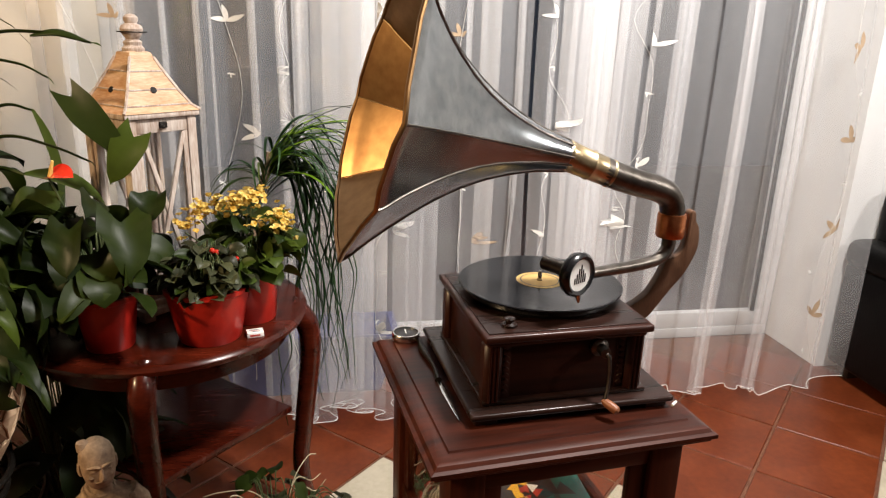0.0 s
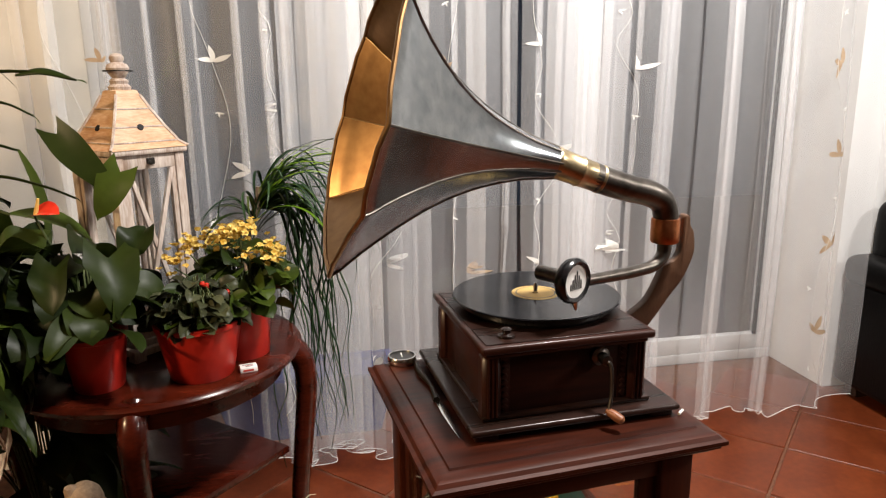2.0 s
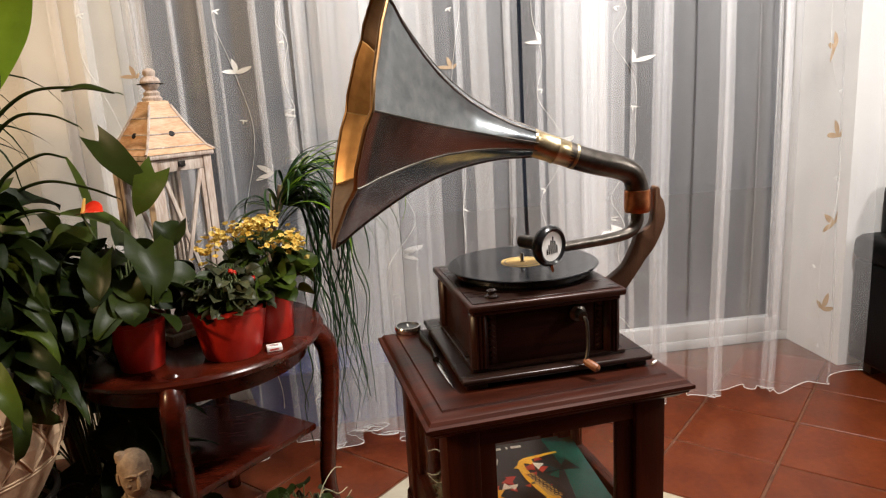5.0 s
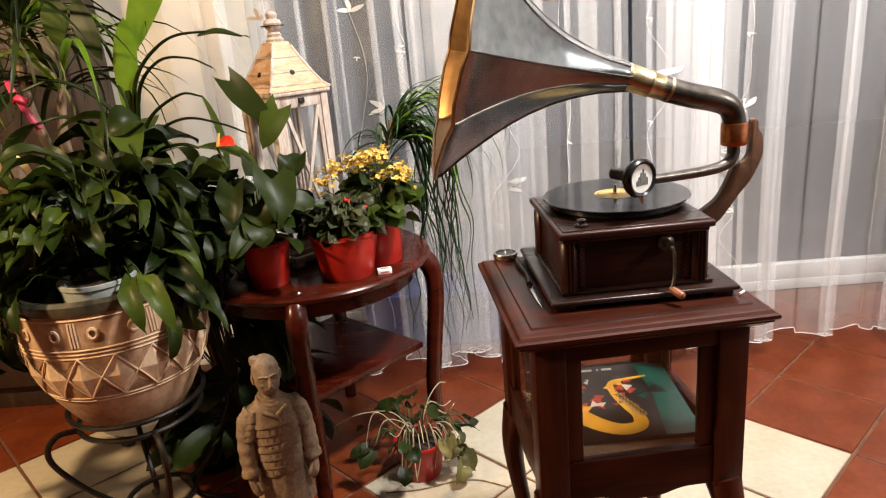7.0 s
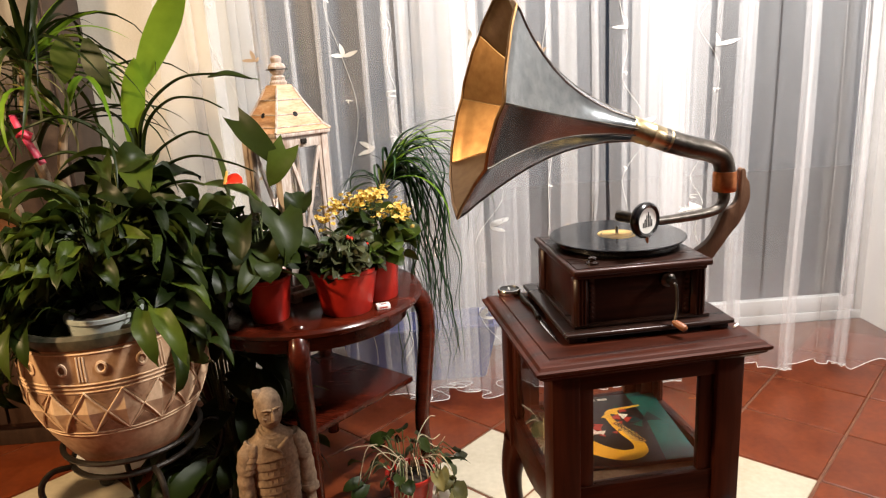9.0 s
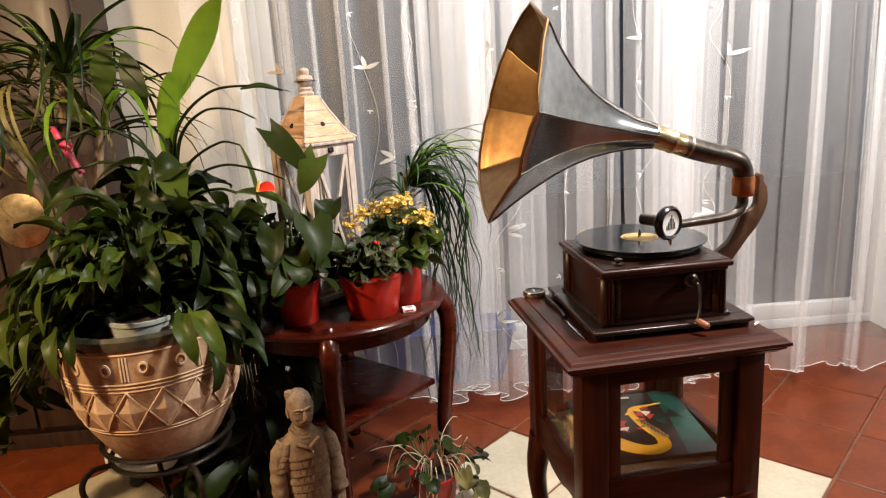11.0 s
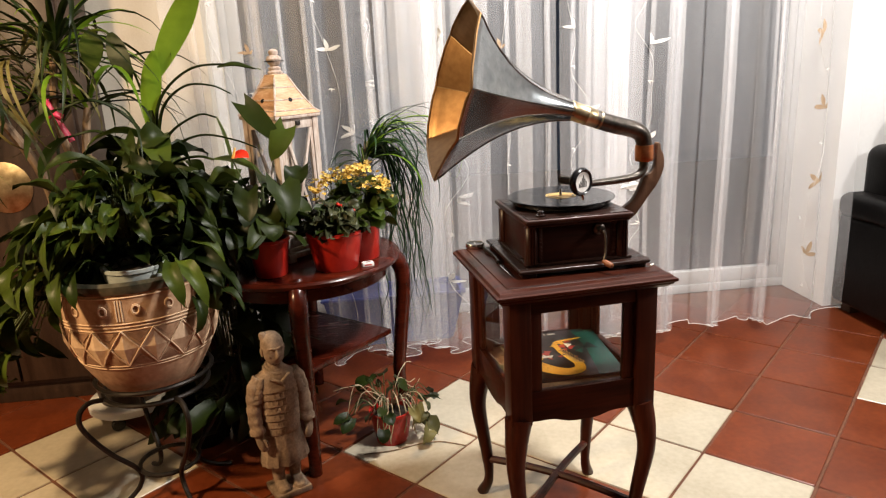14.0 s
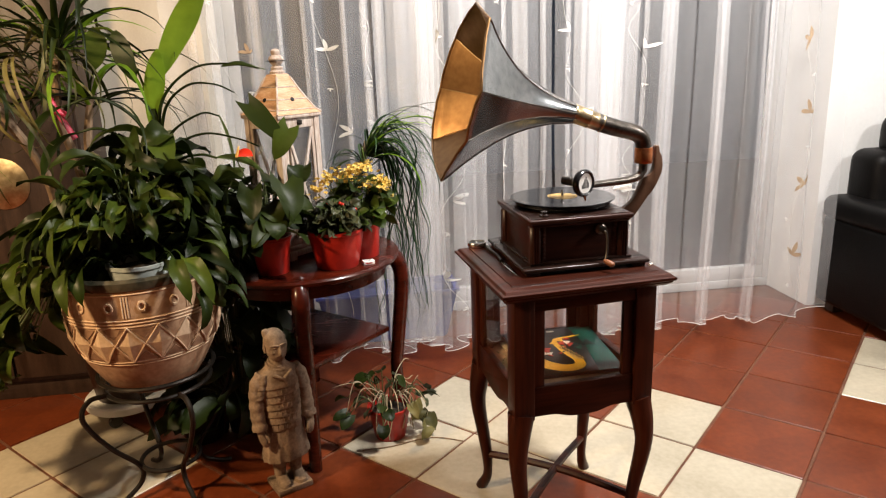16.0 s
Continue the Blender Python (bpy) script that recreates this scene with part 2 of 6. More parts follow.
M_ypr = surf("yellow_print", (0.66, 0.36, 0.02), (0.76, 0.46, 0.04), 18, 0.35, bump=0.03)
M_rpr = surf("red_print", (0.36, 0.03, 0.02), (0.46, 0.05, 0.03), 18, 0.35, bump=0.03)
M_wpr = surf("white_print", (0.60, 0.60, 0.57), (0.72, 0.72, 0.68), 18, 0.4, bump=0.03)
M_stalk = surf("pale_dry_stalk", (0.34, 0.27, 0.16), (0.50, 0.42, 0.28), 40, 0.7, bump=0.3)
M_felt = surf("tan_felt_shelf", (0.16, 0.10, 0.055), (0.25, 0.165, 0.095), 20, 0.95, bump=0.5, fine=160)
M_blue = surf("blue_plastic", (0.012, 0.024, 0.15), (0.02, 0.04, 0.24), 6, 0.4, bump=0.05)
M_outside = surf("night_terrace", (0.05, 0.05, 0.055), (0.09, 0.09, 0.095), 4, 0.9)

# ==== mesh helpers


def part(name, bm, material, parent=None, label="", smooth=True, kind="", sharp=38):
    me = bpy.data.meshes.new(name)
    bm.to_mesh(me)
    bm.free()
    me.materials.append(material)
    if smooth:
        for f in me.polygons:
            f.use_smooth = True
        me.set_sharp_from_angle(angle=radians(sharp))
    o = new(name, me)
    if parent is not None:
        o.parent = parent
    return tagged(o, label, kind=kind)


def thing(name, label, category, m=None, group=""):
    o = new(name)
    o.empty_display_size = 0.05
    if m is not None:
        o.matrix_world = m
    return tagged(o, label, category, group)


def bx(lo, hi, bevel=0.003, seg=2):
    bm = bmesh.new()
    bmesh.ops.create_cube(bm, size=1)
    for v in bm.verts:
        v.co = Vector([lo[k] + (v.co[k] + 0.5) * (hi[k] - lo[k]) for k in range(3)])
    if bevel:
        bmesh.ops.bevel(bm, geom=bm.edges[:], offset=bevel, segments=seg, affect="EDGES", profile=0.5)
    return bm


def add(bm, other, m=None):
    """Adds other's mesh to bm, moved by m."""
    me = bpy.data.meshes.new("tmp")
    if m is not None:
        bmesh.ops.transform(other, matrix=m, verts=other.verts)
    other.to_mesh(me)
    other.free()
    bm.from_mesh(me)
    bpy.data.meshes.remove(me)
    return bm


def moved(bm, m):
    bmesh.ops.transform(bm, matrix=m, verts=bm.verts)
    return bm


def lathe(profile, n=40, sides=None, turn=0.0):
    """A turned form from (radius, height) pairs."""
    bm = bmesh.new()
    rings = []
    for r, z in profile:
        rings.append([bm.verts.new((r * math.cos(turn + 2 * math.pi * k / n), r * math.sin(turn + 2 * math.pi * k / n), z)) for k in range(n)] if r > 1e-5 else [bm.verts.new((0, 0, z))])
    for a, b in zip(rings, rings[1:]):
        for k in range(n):
            q = (k + 1) % n
            if len(a) == 1 and len(b) > 1:
                bm.faces.new((a[0], b[q], b[k]))
            elif len(b) == 1 and len(a) > 1:
                bm.faces.new((a[k], a[q], b[0]))
            elif len(a) > 1:
                bm.faces.new((a[k], a[q], b[q], b[k]))
    bmesh.ops.recalc_face_normals(bm, faces=bm.faces[:])
    return bm


def smooth_path(pts, steps=8):
    """A Catmull-Rom line through the points."""
    P = [Vector(p) for p in pts]
    P = [2 * P[0] - P[1]] + P + [2 * P[-1] - P[-2]]
    out = []
    for k in range(1, len(P) - 2):
        a, b, c, d = P[k - 1:k + 3]
        for s in range(steps):
            t = s / steps
            out.append(0.5 * (2 * b + (c - a) * t + (2 * a - 5 * b + 4 * c - d) * t * t + (3 * b - a - 3 * c + d) * t ** 3))
    out.append(P[-2])
    return out


def tube(pts, radius, n=10, closed=False, flat=1.0):
    """A round bar along the points; radius is one number or a function of 0..1."""
    pts = [Vector(p) for p in pts]
    bm = bmesh.new()
    rings = []
    up = None
    m = len(pts)
    for k, p in enumerate(pts):
        d = (pts[(k + 1) % m] - pts[k - 1]) if closed else (pts[min(k + 1, m - 1)] - pts[max(k - 1, 0)])
        d.normalize()
        if up is None:
            up = d.orthogonal().normalized()
        up = (up - d * up.dot(d)).normalized()
        side = d.cross(up)
        r = radius(k / max(m - 1, 1)) if callable(radius) else radius
        rings.append([bm.verts.new(p + r * (math.cos(2 * math.pi * q / n) * up + flat * math.sin(2 * math.pi * q / n) * side)) for q in range(n)])
    pairs = list(zip(rings, rings[1:])) + ([(rings[-1], rings[0])] if closed else [])
    for a, b in pairs:
        for q in range(n):
            bm.faces.new((a[q], a[(q + 1) % n], b[(q + 1) % n], b[q]))
    if not closed:
        bm.faces.new(rings[0][::-1])
        bm.faces.new(rings[-1])
    bmesh.ops.recalc_face_normals(bm, faces=bm.faces[:])
    return bm


def slab(outline, z0, z1, bevel=0.002):
    """A plate with the given outline in x, y."""
    bm = bmesh.new()
    f = bm.faces.new([bm.verts.new((x, y, z0)) for x, y in outline])
    r = bmesh.ops.extrude_face_region(bm, geom=[f])
    for v in r["geom"]:
        if isinstance(v, bmesh.types.BMVert):
            v.co.z = z1
    bmesh.ops.recalc_face_normals(bm, faces=bm.faces[:])
    if bevel:
        es = [e for e in bm.edges if abs(e.verts[0].co.z - e.verts[1].co.z) < 1e-6]
        bmesh.ops.bevel(bm, geom=es, offset=bevel, segments=2, affect="EDGES", profile=0.5)
    return bm


def blade(length, width, droop=0.5, fold=0.15, rows=7, shape="lance", lift=0.9, wave=0.0, curl=0.0):
    """One leaf in its own frame: starts at the origin, grows along +y, bends down. Returns verts and faces for a grid of five across."""
    vs, fs = [], []
    y = z = 0.0
    ang = lift
    step = length / rows
    for k in range(rows + 1):
        t = k / rows
        if shape == "lance":
            w = width * max(math.sin(math.pi * min(t * 0.96 + 0.04, 1)) ** 0.75, 0.02)
        elif shape == "heart":
            w = width * (max(1 - ((t - 0.28) / 0.72) ** 2, 0.0) ** 0.62 if t > 0.28 else 0.72 + t)
            w = max(w, 0.01 * width)
        elif shape == "strap":
            w = width * min(1.0, 0.35 + 3 * t) * max(1 - t ** 3, 0.04)
        else:
            w = width * max((1 - (2 * t - 1) ** 2), 0.0) ** 0.5 + 0.002
        for q in (-1, -0.5, 0, 0.5, 1):
            back = -0.12 * length * (abs(q) ** 1.5) * max(0, 1 - t * 3.5) if shape == "heart" else 0
            zz = abs(q) * fold * w + wave * width * math.sin(9 * t + 2.1 * q) * abs(q)
            vs.append((q * w / 2 * math.cos(curl * t) , y + back * math.cos(ang), z + zz + back * math.sin(ang)))
        y += step * math.cos(ang)
        z += step * math.sin(ang)
        ang -= droop / rows * (1.0 + 0.8 * t)
    for k in range(rows):
        for q in range(4):
            a = k * 5 + q
            fs.append((a, a + 1, a + 6, a + 5))
    return vs, fs


class Leaves:
    """Gathers many leaves into one mesh."""
    def __init__(self):
        self.v, self.f = [], []

    def put(self, vf, m):
        o = len(self.v)
        self.v += [tuple(m @ Vector(p)) for p in vf[0]]
        self.f += [tuple(i + o for i in f) for f in vf[1]]

    def bm(self, bm):
        o = len(self.v)
        bm.verts.index_update()
        self.v += [tuple(v.co) for v in bm.verts]
        self.f += [tuple(v.index + o for v in f.verts) for f in bm.faces]
        bm.free()

    def make(self, name, material, parent, label="", kind=""):
        me = bpy.data.meshes.new(name)
        me.from_pydata(self.v, [], self.f)
        me.materials.append(material)
        for p in me.polygons:
            p.use_smooth = True
        o = new(name, me)
        o.parent = parent
        return tagged(o, label, kind=kind)


def aim(at, yaw, pitch=0.0, roll=0.0):
    """A leaf's pose: grows towards yaw (degrees from +y, to the left) and leans."""
    return Matrix.Translation(at) @ pose(0, 0, 0, 0, 0, yaw) @ pose(0, 0, 0, pitch, 0, 0) @ pose(0, 0, 0, 0, roll, 0)


# ==== the room

def structure(name, bm, material, label, category="wall"):
    return tagged(part(name, bm, material, None, smooth=False), label, category, kind="structure")


X0, X1, Y0, YW, YB, ZC = -2.6, 3.6, -4.2, 2.32, 2.70, 2.75
OPEN_L, OPEN_R, OPEN_H = -0.62, 2.14, 2.35
structure("wall_left_of_window", bx((X0, YW, 0), (OPEN_L, YB + 0.1, ZC), 0), M_wall, "cream painted wall beside the curtained glass door")
structure("wall_right_of_window", bx((OPEN_R, YW, 0), (X1, YB + 0.1, ZC), 0), M_white, "white painted wall behind the black sofa")
structure("wall_over_window", bx((OPEN_L, YW, OPEN_H), (OPEN_R, YB + 0.1, ZC), 0), M_white, "white wall above the glass door")
structure("wall_west", bx((X0 - 0.1, Y0, 0), (X0, YB + 0.1, ZC), 0), M_back, "plain side wall out of view, toned down to weaken bounced light")
structure("wall_east", bx((X1, Y0, 0), (X1 + 0.1, YB + 0.1, ZC), 0), M_white, "plain white side wall by the sofa")
structure("wall_south", bx((X0 - 0.1, Y0 - 0.1, 0), (X1 + 0.1, Y0, ZC), 0), M_back, "plain back wall out of view, toned down to weaken bounced light")
structure("ceiling", bx((X0 - 0.1, Y0 - 0.1, ZC), (X1 + 0.1, YB + 0.1, ZC + 0.1), 0), M_ceil, "plain white ceiling", "ceiling")
floor = structure("floor", bx((X0 - 0.1, Y0 - 0.1, -0.1), (X1 + 0.1, YB + 0.1, -0.004), 0), M_grout, "terracotta and cream tiles laid diagonally with dark grout", "floor")
structure("ground", bx((-6, YB + 0.1, -0.12), (8, 7.0, -0.02), 0), M_outside, "dark paved terrace outside at night", "ground")

# glass door: two sliding leaves in a white frame
door = tagged(thing("glass_door", "white framed sliding glass door at night", "door"), kind="structure")
ys0, ys1 = 2.655, 2.70
part("frame_sill", bx((OPEN_L, ys0, 0), (OPEN_R, ys1 + 0.02, 0.045), 0.004), M_frame, door)
part("frame_head", bx((OPEN_L, ys0, OPEN_H - 0.05), (OPEN_R, ys1 + 0.02, OPEN_H), 0.004), M_frame, door)
for xa in (OPEN_L, OPEN_R - 0.035):
    part("frame_jamb", bx((xa, ys0, 0.045), (xa + 0.035, ys1 + 0.02, OPEN_H - 0.05), 0.004), M_frame, door)
LEAFS = [(-0.585, 0.325), (0.325, 1.215), (1.215, 2.105)]
for k, (a, b) in enumerate(LEAFS):
    leaf_o = part("leaf_rail", bx((a, ys0 + 0.005, 0.045), (b, ys1, 0.118), 0.004), M_frame, door)
    part("leaf_rail", bx((a, ys0 + 0.005, OPEN_H - 0.13), (b, ys1, OPEN_H - 0.05), 0.004), M_frame, door)
    for xa in (a, b - 0.05):
        part("leaf_stile", bx((xa, ys0 + 0.005, 0.118), (xa + 0.05, ys1, OPEN_H - 0.13), 0.004), M_frame, door)
    g = part("pane", bx((a + 0.05, ys0 + 0.02, 0.118), (b - 0.05, ys0 + 0.026, OPEN_H - 0.13), 0), M_glass, door)
    g.visible_shadow = False
part("rubber_seal", bx((2.04, ys0 - 0.004, 0.118), (2.057, ys0 + 0.006, OPEN_H - 0.13), 0.001), M_iron, door, "dark rubber seal")

# ==== curtain

VINES = (-0.50, -0.14, 0.33, 0.535, 0.81, 1.08, 1.81)


def bump_at(s, c, w):
    return math.exp(-((s - c) / w) ** 2)


def flat_part(s):
    """1 over the broad, nearly flat cloth before the sliding leaf, 0 elsewhere."""
    return min(max((s - 1.13) / 0.08, 0.0), 1.0)


def tucks(s):
    """Narrow folds of doubled cloth that stand out white."""
    return bump_at(s, 1.212, 0.018) + 0.9 * bump_at(s, 1.442, 0.013) + bump_at(s, 1.658, 0.014) + 0.8 * bump_at(s, -0.385, 0.020) + 0.8 * bump_at(s, 0.065, 0.014) + 0.22 * (bump_at(s, -0.285, 0.012) + bump_at(s, -0.185, 0.020) + bump_at(s, -0.055, 0.012) + bump_at(s, 1.325, 0.020) + bump_at(s, 1.560, 0.018))


def bunched(s):
    """Where the cloth is pushed together."""
    return bump_at(s, 0.19, 0.085) + 0.7 * bump_at(s, 0.40, 0.07) + 0.55 * bump_at(s, 0.60, 0.05) + bump_at(s, 0.95, 0.14) + 0.35 * bump_at(s, -0.58, 0.08)


def gather(s):
    """Folds per metre, in radians: tighter where the cloth is bunched."""
    return 14 - 3 * flat_part(s) + 420 * tucks(s) + 105 * bunched(s)


TURNS = [0.0]
for k in range(2000):
    TURNS.append(TURNS[-1] + gather(-0.8 + 0.0015 * k) * 0.0015)


def cloth(s, z):
    """A point of the hanging cloth: s metres along the rail, z up. The folds lap over themselves."""
    q = (s + 0.8) / 0.0015
    k = min(int(q), 1998)
    ph = TURNS[k] + (TURNS[k + 1] - TURNS[k]) * (q - k) + 0.9 * math.sin(6.1 * s) + 0.22 * math.sin(1.7 * z + 2.3 * s) + 0.10 * math.sin(5.1 * z + 9 * s)
    w = gather(s)
    lap = 0.42 - 0.15 * flat_part(s) + 4.2 * bunched(s) + 5.5 * tucks(s) - 0.4 * bump_at(s, 0.757, 0.05)
    pleat = 0.34 * max(0.0, -math.cos(2 * ph + 0.5 * math.sin(3 * s)) - 0.15) * (1 - 0.85 * flat_part(s))
    for v in VINES:
        lap -= 0.30 * bump_at(s, v, 0.035) + 0.40 * (0.8 < v < 1.2) * bump_at(s, v, 0.06)
        pleat *= 1 - bump_at(s, v, 0.085)
    deep = (0.030 + 0.014 * math.sin(4.1 * s + 1)) * (1 - 0.12 * z) * max(1 - 0.8 * tucks(s) - 0.45 * bunched(s), 0.15)
    x = s + lap / w * math.sin(2 * ph + 0.5 * math.sin(3 * s)) + pleat / w * math.sin(11 * ph)
    y = 2.05 + deep * math.cos(ph) + 0.007 * math.cos(3.2 * ph + 1.0) + 0.02 * pleat * math.cos(11 * ph) + 0.010 * math.sin(3 * z + 5 * s)
    return x, y, ph


def drape(name, x0, x1, z0, label):
    cur = thing(name, label, "curtain", group="sheer curtains")
    bm = bmesh.new()
    n = int((x1 - x0) / 0.0015)
    zs = [z0, z0 + 0.01, 0.2, 0.4, 0.6, 0.8, 1.0, 1.2, 1.4, 1.7, 2.1, 2.45]
    grid = []
    pts = []
    for i in range(n + 1):
        s = x0 + (x1 - x0) * i / n
        col = []
        for q, z in enumerate(zs):
            x, y, ph = cloth(s, z)
            hz = (-0.016 - 0.012 * (s < 0.75)) * math.cos(27.6 * (s - 1.205)) if q < 2 else 0
            if q == 0:
                pts.append((x, y, z + hz))
            col.append(bm.verts.new((x, y, z + hz)))
        grid.append(col)
    for a, b in zip(grid, grid[1:]):
        for q in range(len(zs) - 1):
            bm.faces.new((a[q], b[q], b[q + 1], a[q + 1]))
    part("cloth", bm, M_curtain, cur)
    part("hem", tube(pts[::2], 0.0015, 6), M_emb, cur, "white rolled hem")
    return cur


curtain_a = drape("curtain", -0.68, 0.752, 0.080, "sheer white voile curtain embroidered with vines, hanging in folds")
curtain_b = drape("curtain", 0.760, 2.02, 0.080, "sheer white voile curtain with beige embroidered flowers, beside the sofa")

# ==== stand

def display_stand(m):
    s = thing("display_stand", "dark mahogany glazed display stand on cabriole legs", "stand", m)
    edge = [(0, 0.748), (0.184, 0.748), (0.186, 0.7455), (0.190, 0.7450), (0.199, 0.7445), (0.207, 0.7415), (0.211, 0.7365), (0.217, 0.7345), (0.217, 0.7285), (0.213, 0.7255), (0, 0.7255)]
    part("tabletop", moved(lathe([(r * math.sqrt(2), z) for r, z in edge], 4, turn=math.pi / 4), Matrix.Diagonal((1, 0.968, 1, 1))), M_mahog, s, sharp=24)
    under = [(0, 0.7255), (0.211, 0.7255), (0.210, 0.721), (0.203, 0.7165), (0.198, 0.712), (0, 0.712)]
    part("top_moulding", moved(lathe([(r * math.sqrt(2), z) for r, z in under], 4, turn=math.pi / 4), Matrix.Diagonal((1, 0.968, 1, 1))), M_mahog, s, sharp=24)
    h, zt = 0.182, 0.712
    for sx in (-1, 1):
        for sy in (-1, 1):
            cx, cy = sx * (h - 0.026), sy * (h - 0.026)
            part("post", bx((cx - 0.026, cy - 0.026, 0.40), (cx + 0.026, cy + 0.026, zt), 0.003), M_mahog_v, s)
            line = smooth_path([(cx, cy, 0.41), (cx + sx * 0.012, cy + sy * 0.012, 0.34), (cx + sx * 0.014, cy + sy * 0.014, 0.27),
                                (cx - sx * 0.002, cy - sy * 0.002, 0.13), (cx - sx * 0.004, cy - sy * 0.004, 0.05), (cx + sx * 0.012, cy + sy * 0.012, 0.0)], 6)
            rr = lambda t: 0.0345 - 0.0215 * min(t / 0.75, 1) ** 0.8 + (0.004 * (t - 0.75) / 0.25 if t > 0.75 else 0)
            part("leg", moved(tube(line, rr, 12), Matrix.Identity(4)), M_mahog_v, s)
    for k in range(4):
        r = pose(0, 0, 0, 0, 0, 90 * k)
        part("top_rail", moved(bx((-0.13, -h + 0.006, 0.677), (0.13, -h + 0.030, zt), 0.002), r), M_mahog, s)
        out = [(-0.13, 0.482), (0.13, 0.482)] + [(0.13 - 0.26 * q / 24, 0.406 - 0.013 * math.exp(-((q - 12) / 5.5) ** 4)) for q in range(25)]
        ap = moved(slab(out, 0, 0.022, 0.002), pose(0, -h + 0.028, 0, 90, 0, 0))
        part("apron", moved(ap, r), M_mahog, s)
        for sx in (-1, 1):
            part("glazing_stile", moved(bx((sx * 0.116 - 0.014, -h + 0.010, 0.482), (sx * 0.116 + 0.014, -h + 0.026, 0.677), 0.002), r), M_mahog_v, s)
        g = part("glass_pane", moved(bx((-0.102, -h + 0.015, 0.482), (0.102, -h + 0.018, 0.677), 0), r), M_glass, s)
        g.visible_shadow = False
    part("shelf", bx((-0.160, -0.160, 0.446), (0.160, 0.160, 0.462), 0.002), M_felt, s)
    for sy in (-1, 1):
        a, b = Vector((-0.158, -0.158 * sy, 0.115)), Vector((0.158, 0.158 * sy, 0.115))
        pts = [a.lerp(b, q / 14) + Vector((0, 0, 0.018 * math.sin(math.pi * q / 14))) for q in range(15)]
        part("stretcher", tube(pts, 0.011, 8), M_mahog, s)
    return s


stand = display_stand(pose(0.440, 0.997, 0, 0, 0, 6.0))

# ==== gramophone

def gramophone(m):
    g = thing("gramophone", "horn gramophone with a dark wooden case and nickel and brass horn", "gramophone", m)
    zb = 0.748
    base = part("base", bx((-0.150, -0.150, zb + 0.010), (0.171, 0.171, zb + 0.020), 0.004, 3), M_base, g)
    part("base_step", bx((-0.127, -0.127, zb + 0.020), (0.134, 0.134, zb + 0.027), 0.003, 2), M_base, g)
    for sx in (-1, 1):
        for sy in (-1, 1):
            part("foot", bx((0.010 + sx * 0.135 - 0.018, 0.010 + sy * 0.135 - 0.018, zb), (0.010 + sx * 0.135 + 0.018, 0.010 + sy * 0.135 + 0.018, zb + 0.010), 0.003), M_base, g)
            col = part("corner_column", bx((sx * 0.112 - 0.014, sy * 0.112 - 0.014, zb + 0.020), (sx * 0.112 + 0.014, sy * 0.112 + 0.014, 0.866), 0.006, 1), M_box_v, g)
            if sy < 0:
                for q in range(9):
                    part("carved_bead", moved(bx((-0.0045, -0.0025, -0.0045), (0.0045, 0.0025, 0.0045), 0.0018), pose(sx * 0.092, -0.1175, 0.784 + 0.0092 * q, 0, 45, 0)), M_box_v, col)
                part("column_strip", bx((sx * 0.092 - 0.008, -0.1175, zb + 0.020), (sx * 0.092 + 0.008, -0.115, 0.862), 0.001), M_box_v, col)
                for q in (-0.006, 0, 0.006):
                    part("flute", tube([(sx * 0.112 + q, -0.1265, zb + 0.026), (sx * 0.112 + q, -0.1265, 0.862)], 0.0018, 6), M_box_v, col)
    part("case", bx((-0.116, -0.116, zb + 0.020), (0.116, 0.116, 0.866), 0.002), M_box, g)
    part("lid_moulding", bx((-0.124, -0.130, 0.862), (0.124, 0.130, 0.870), 0.003), M_box, g)
    part("lid", bx((-0.131, -0.138, 0.870), (0.131, 0.138, 0.882), 0.004, 3), M_box, g)
    part("lid_panel", bx((-0.123, -0.129, 0.882), (0.123, 0.129, 0.8835), 0.0006, 1), M_base, g, "near-black lid panel")
    # turntable
    part("turntable", moved(lathe([(0, 0.884), (0.118, 0.884), (0.122, 0.889), (0.122, 0.896), (0.118, 0.899), (0, 0.899)], 64), pose(0.01, 0.022, 0)), M_black, g)
    part("spindle", moved(lathe([(0.0035, 0.9), (0.0035, 0.916), (0.002, 0.919), (0, 0.919)], 16), pose(0.01, 0.022, 0)), M_chrome, g)
    part("brake_lever", moved(lathe([(0, 0.882), (0.012, 0.882), (0.012, 0.887), (0.006, 0.890), (0.006, 0.894), (0.008, 0.895), (0.004, 0.897), (0, 0.897)], 20), pose(-0.085, -0.105, 0)), M_base, g)
    # crank
    part("crank_boss", moved(lathe([(0, 0), (0.014, 0), (0.014, 0.006), (0.008, 0.010), (0.008, 0.026), (0, 0.027)], 20), pose(0.052, -0.118, 0.846, 90, 0, 0)), M_steel, g)
    part("crank_arm", tube(smooth_path([(0.052, -0.141, 0.846), (0.056, -0.148, 0.838), (0.056, -0.152, 0.80), (0.050, -0.156, 0.774)], 6), 0.0029, 8), M_steel, g)
    part("crank_grip", moved(lathe([(0, 0), (0.006, 0.001), (0.0085, 0.010), (0.010, 0.026), (0.009, 0.036), (0.004, 0.040), (0, 0.041)], 16), look((0.049, -0.152, 0.776), (0.075, -0.19, 0.760)) @ pose(0, 0, 0, 180, 0, 0) @ Matrix.Scale(0.72, 4)), M_grip, g, "worn wooden crank grip")
    return g


G = pose(0.4545, 1.008, 0, 0, 0, 4.0)
gram = gramophone(G)
GI = G.inverted()


def local(*p):
    return GI @ Vector(p)


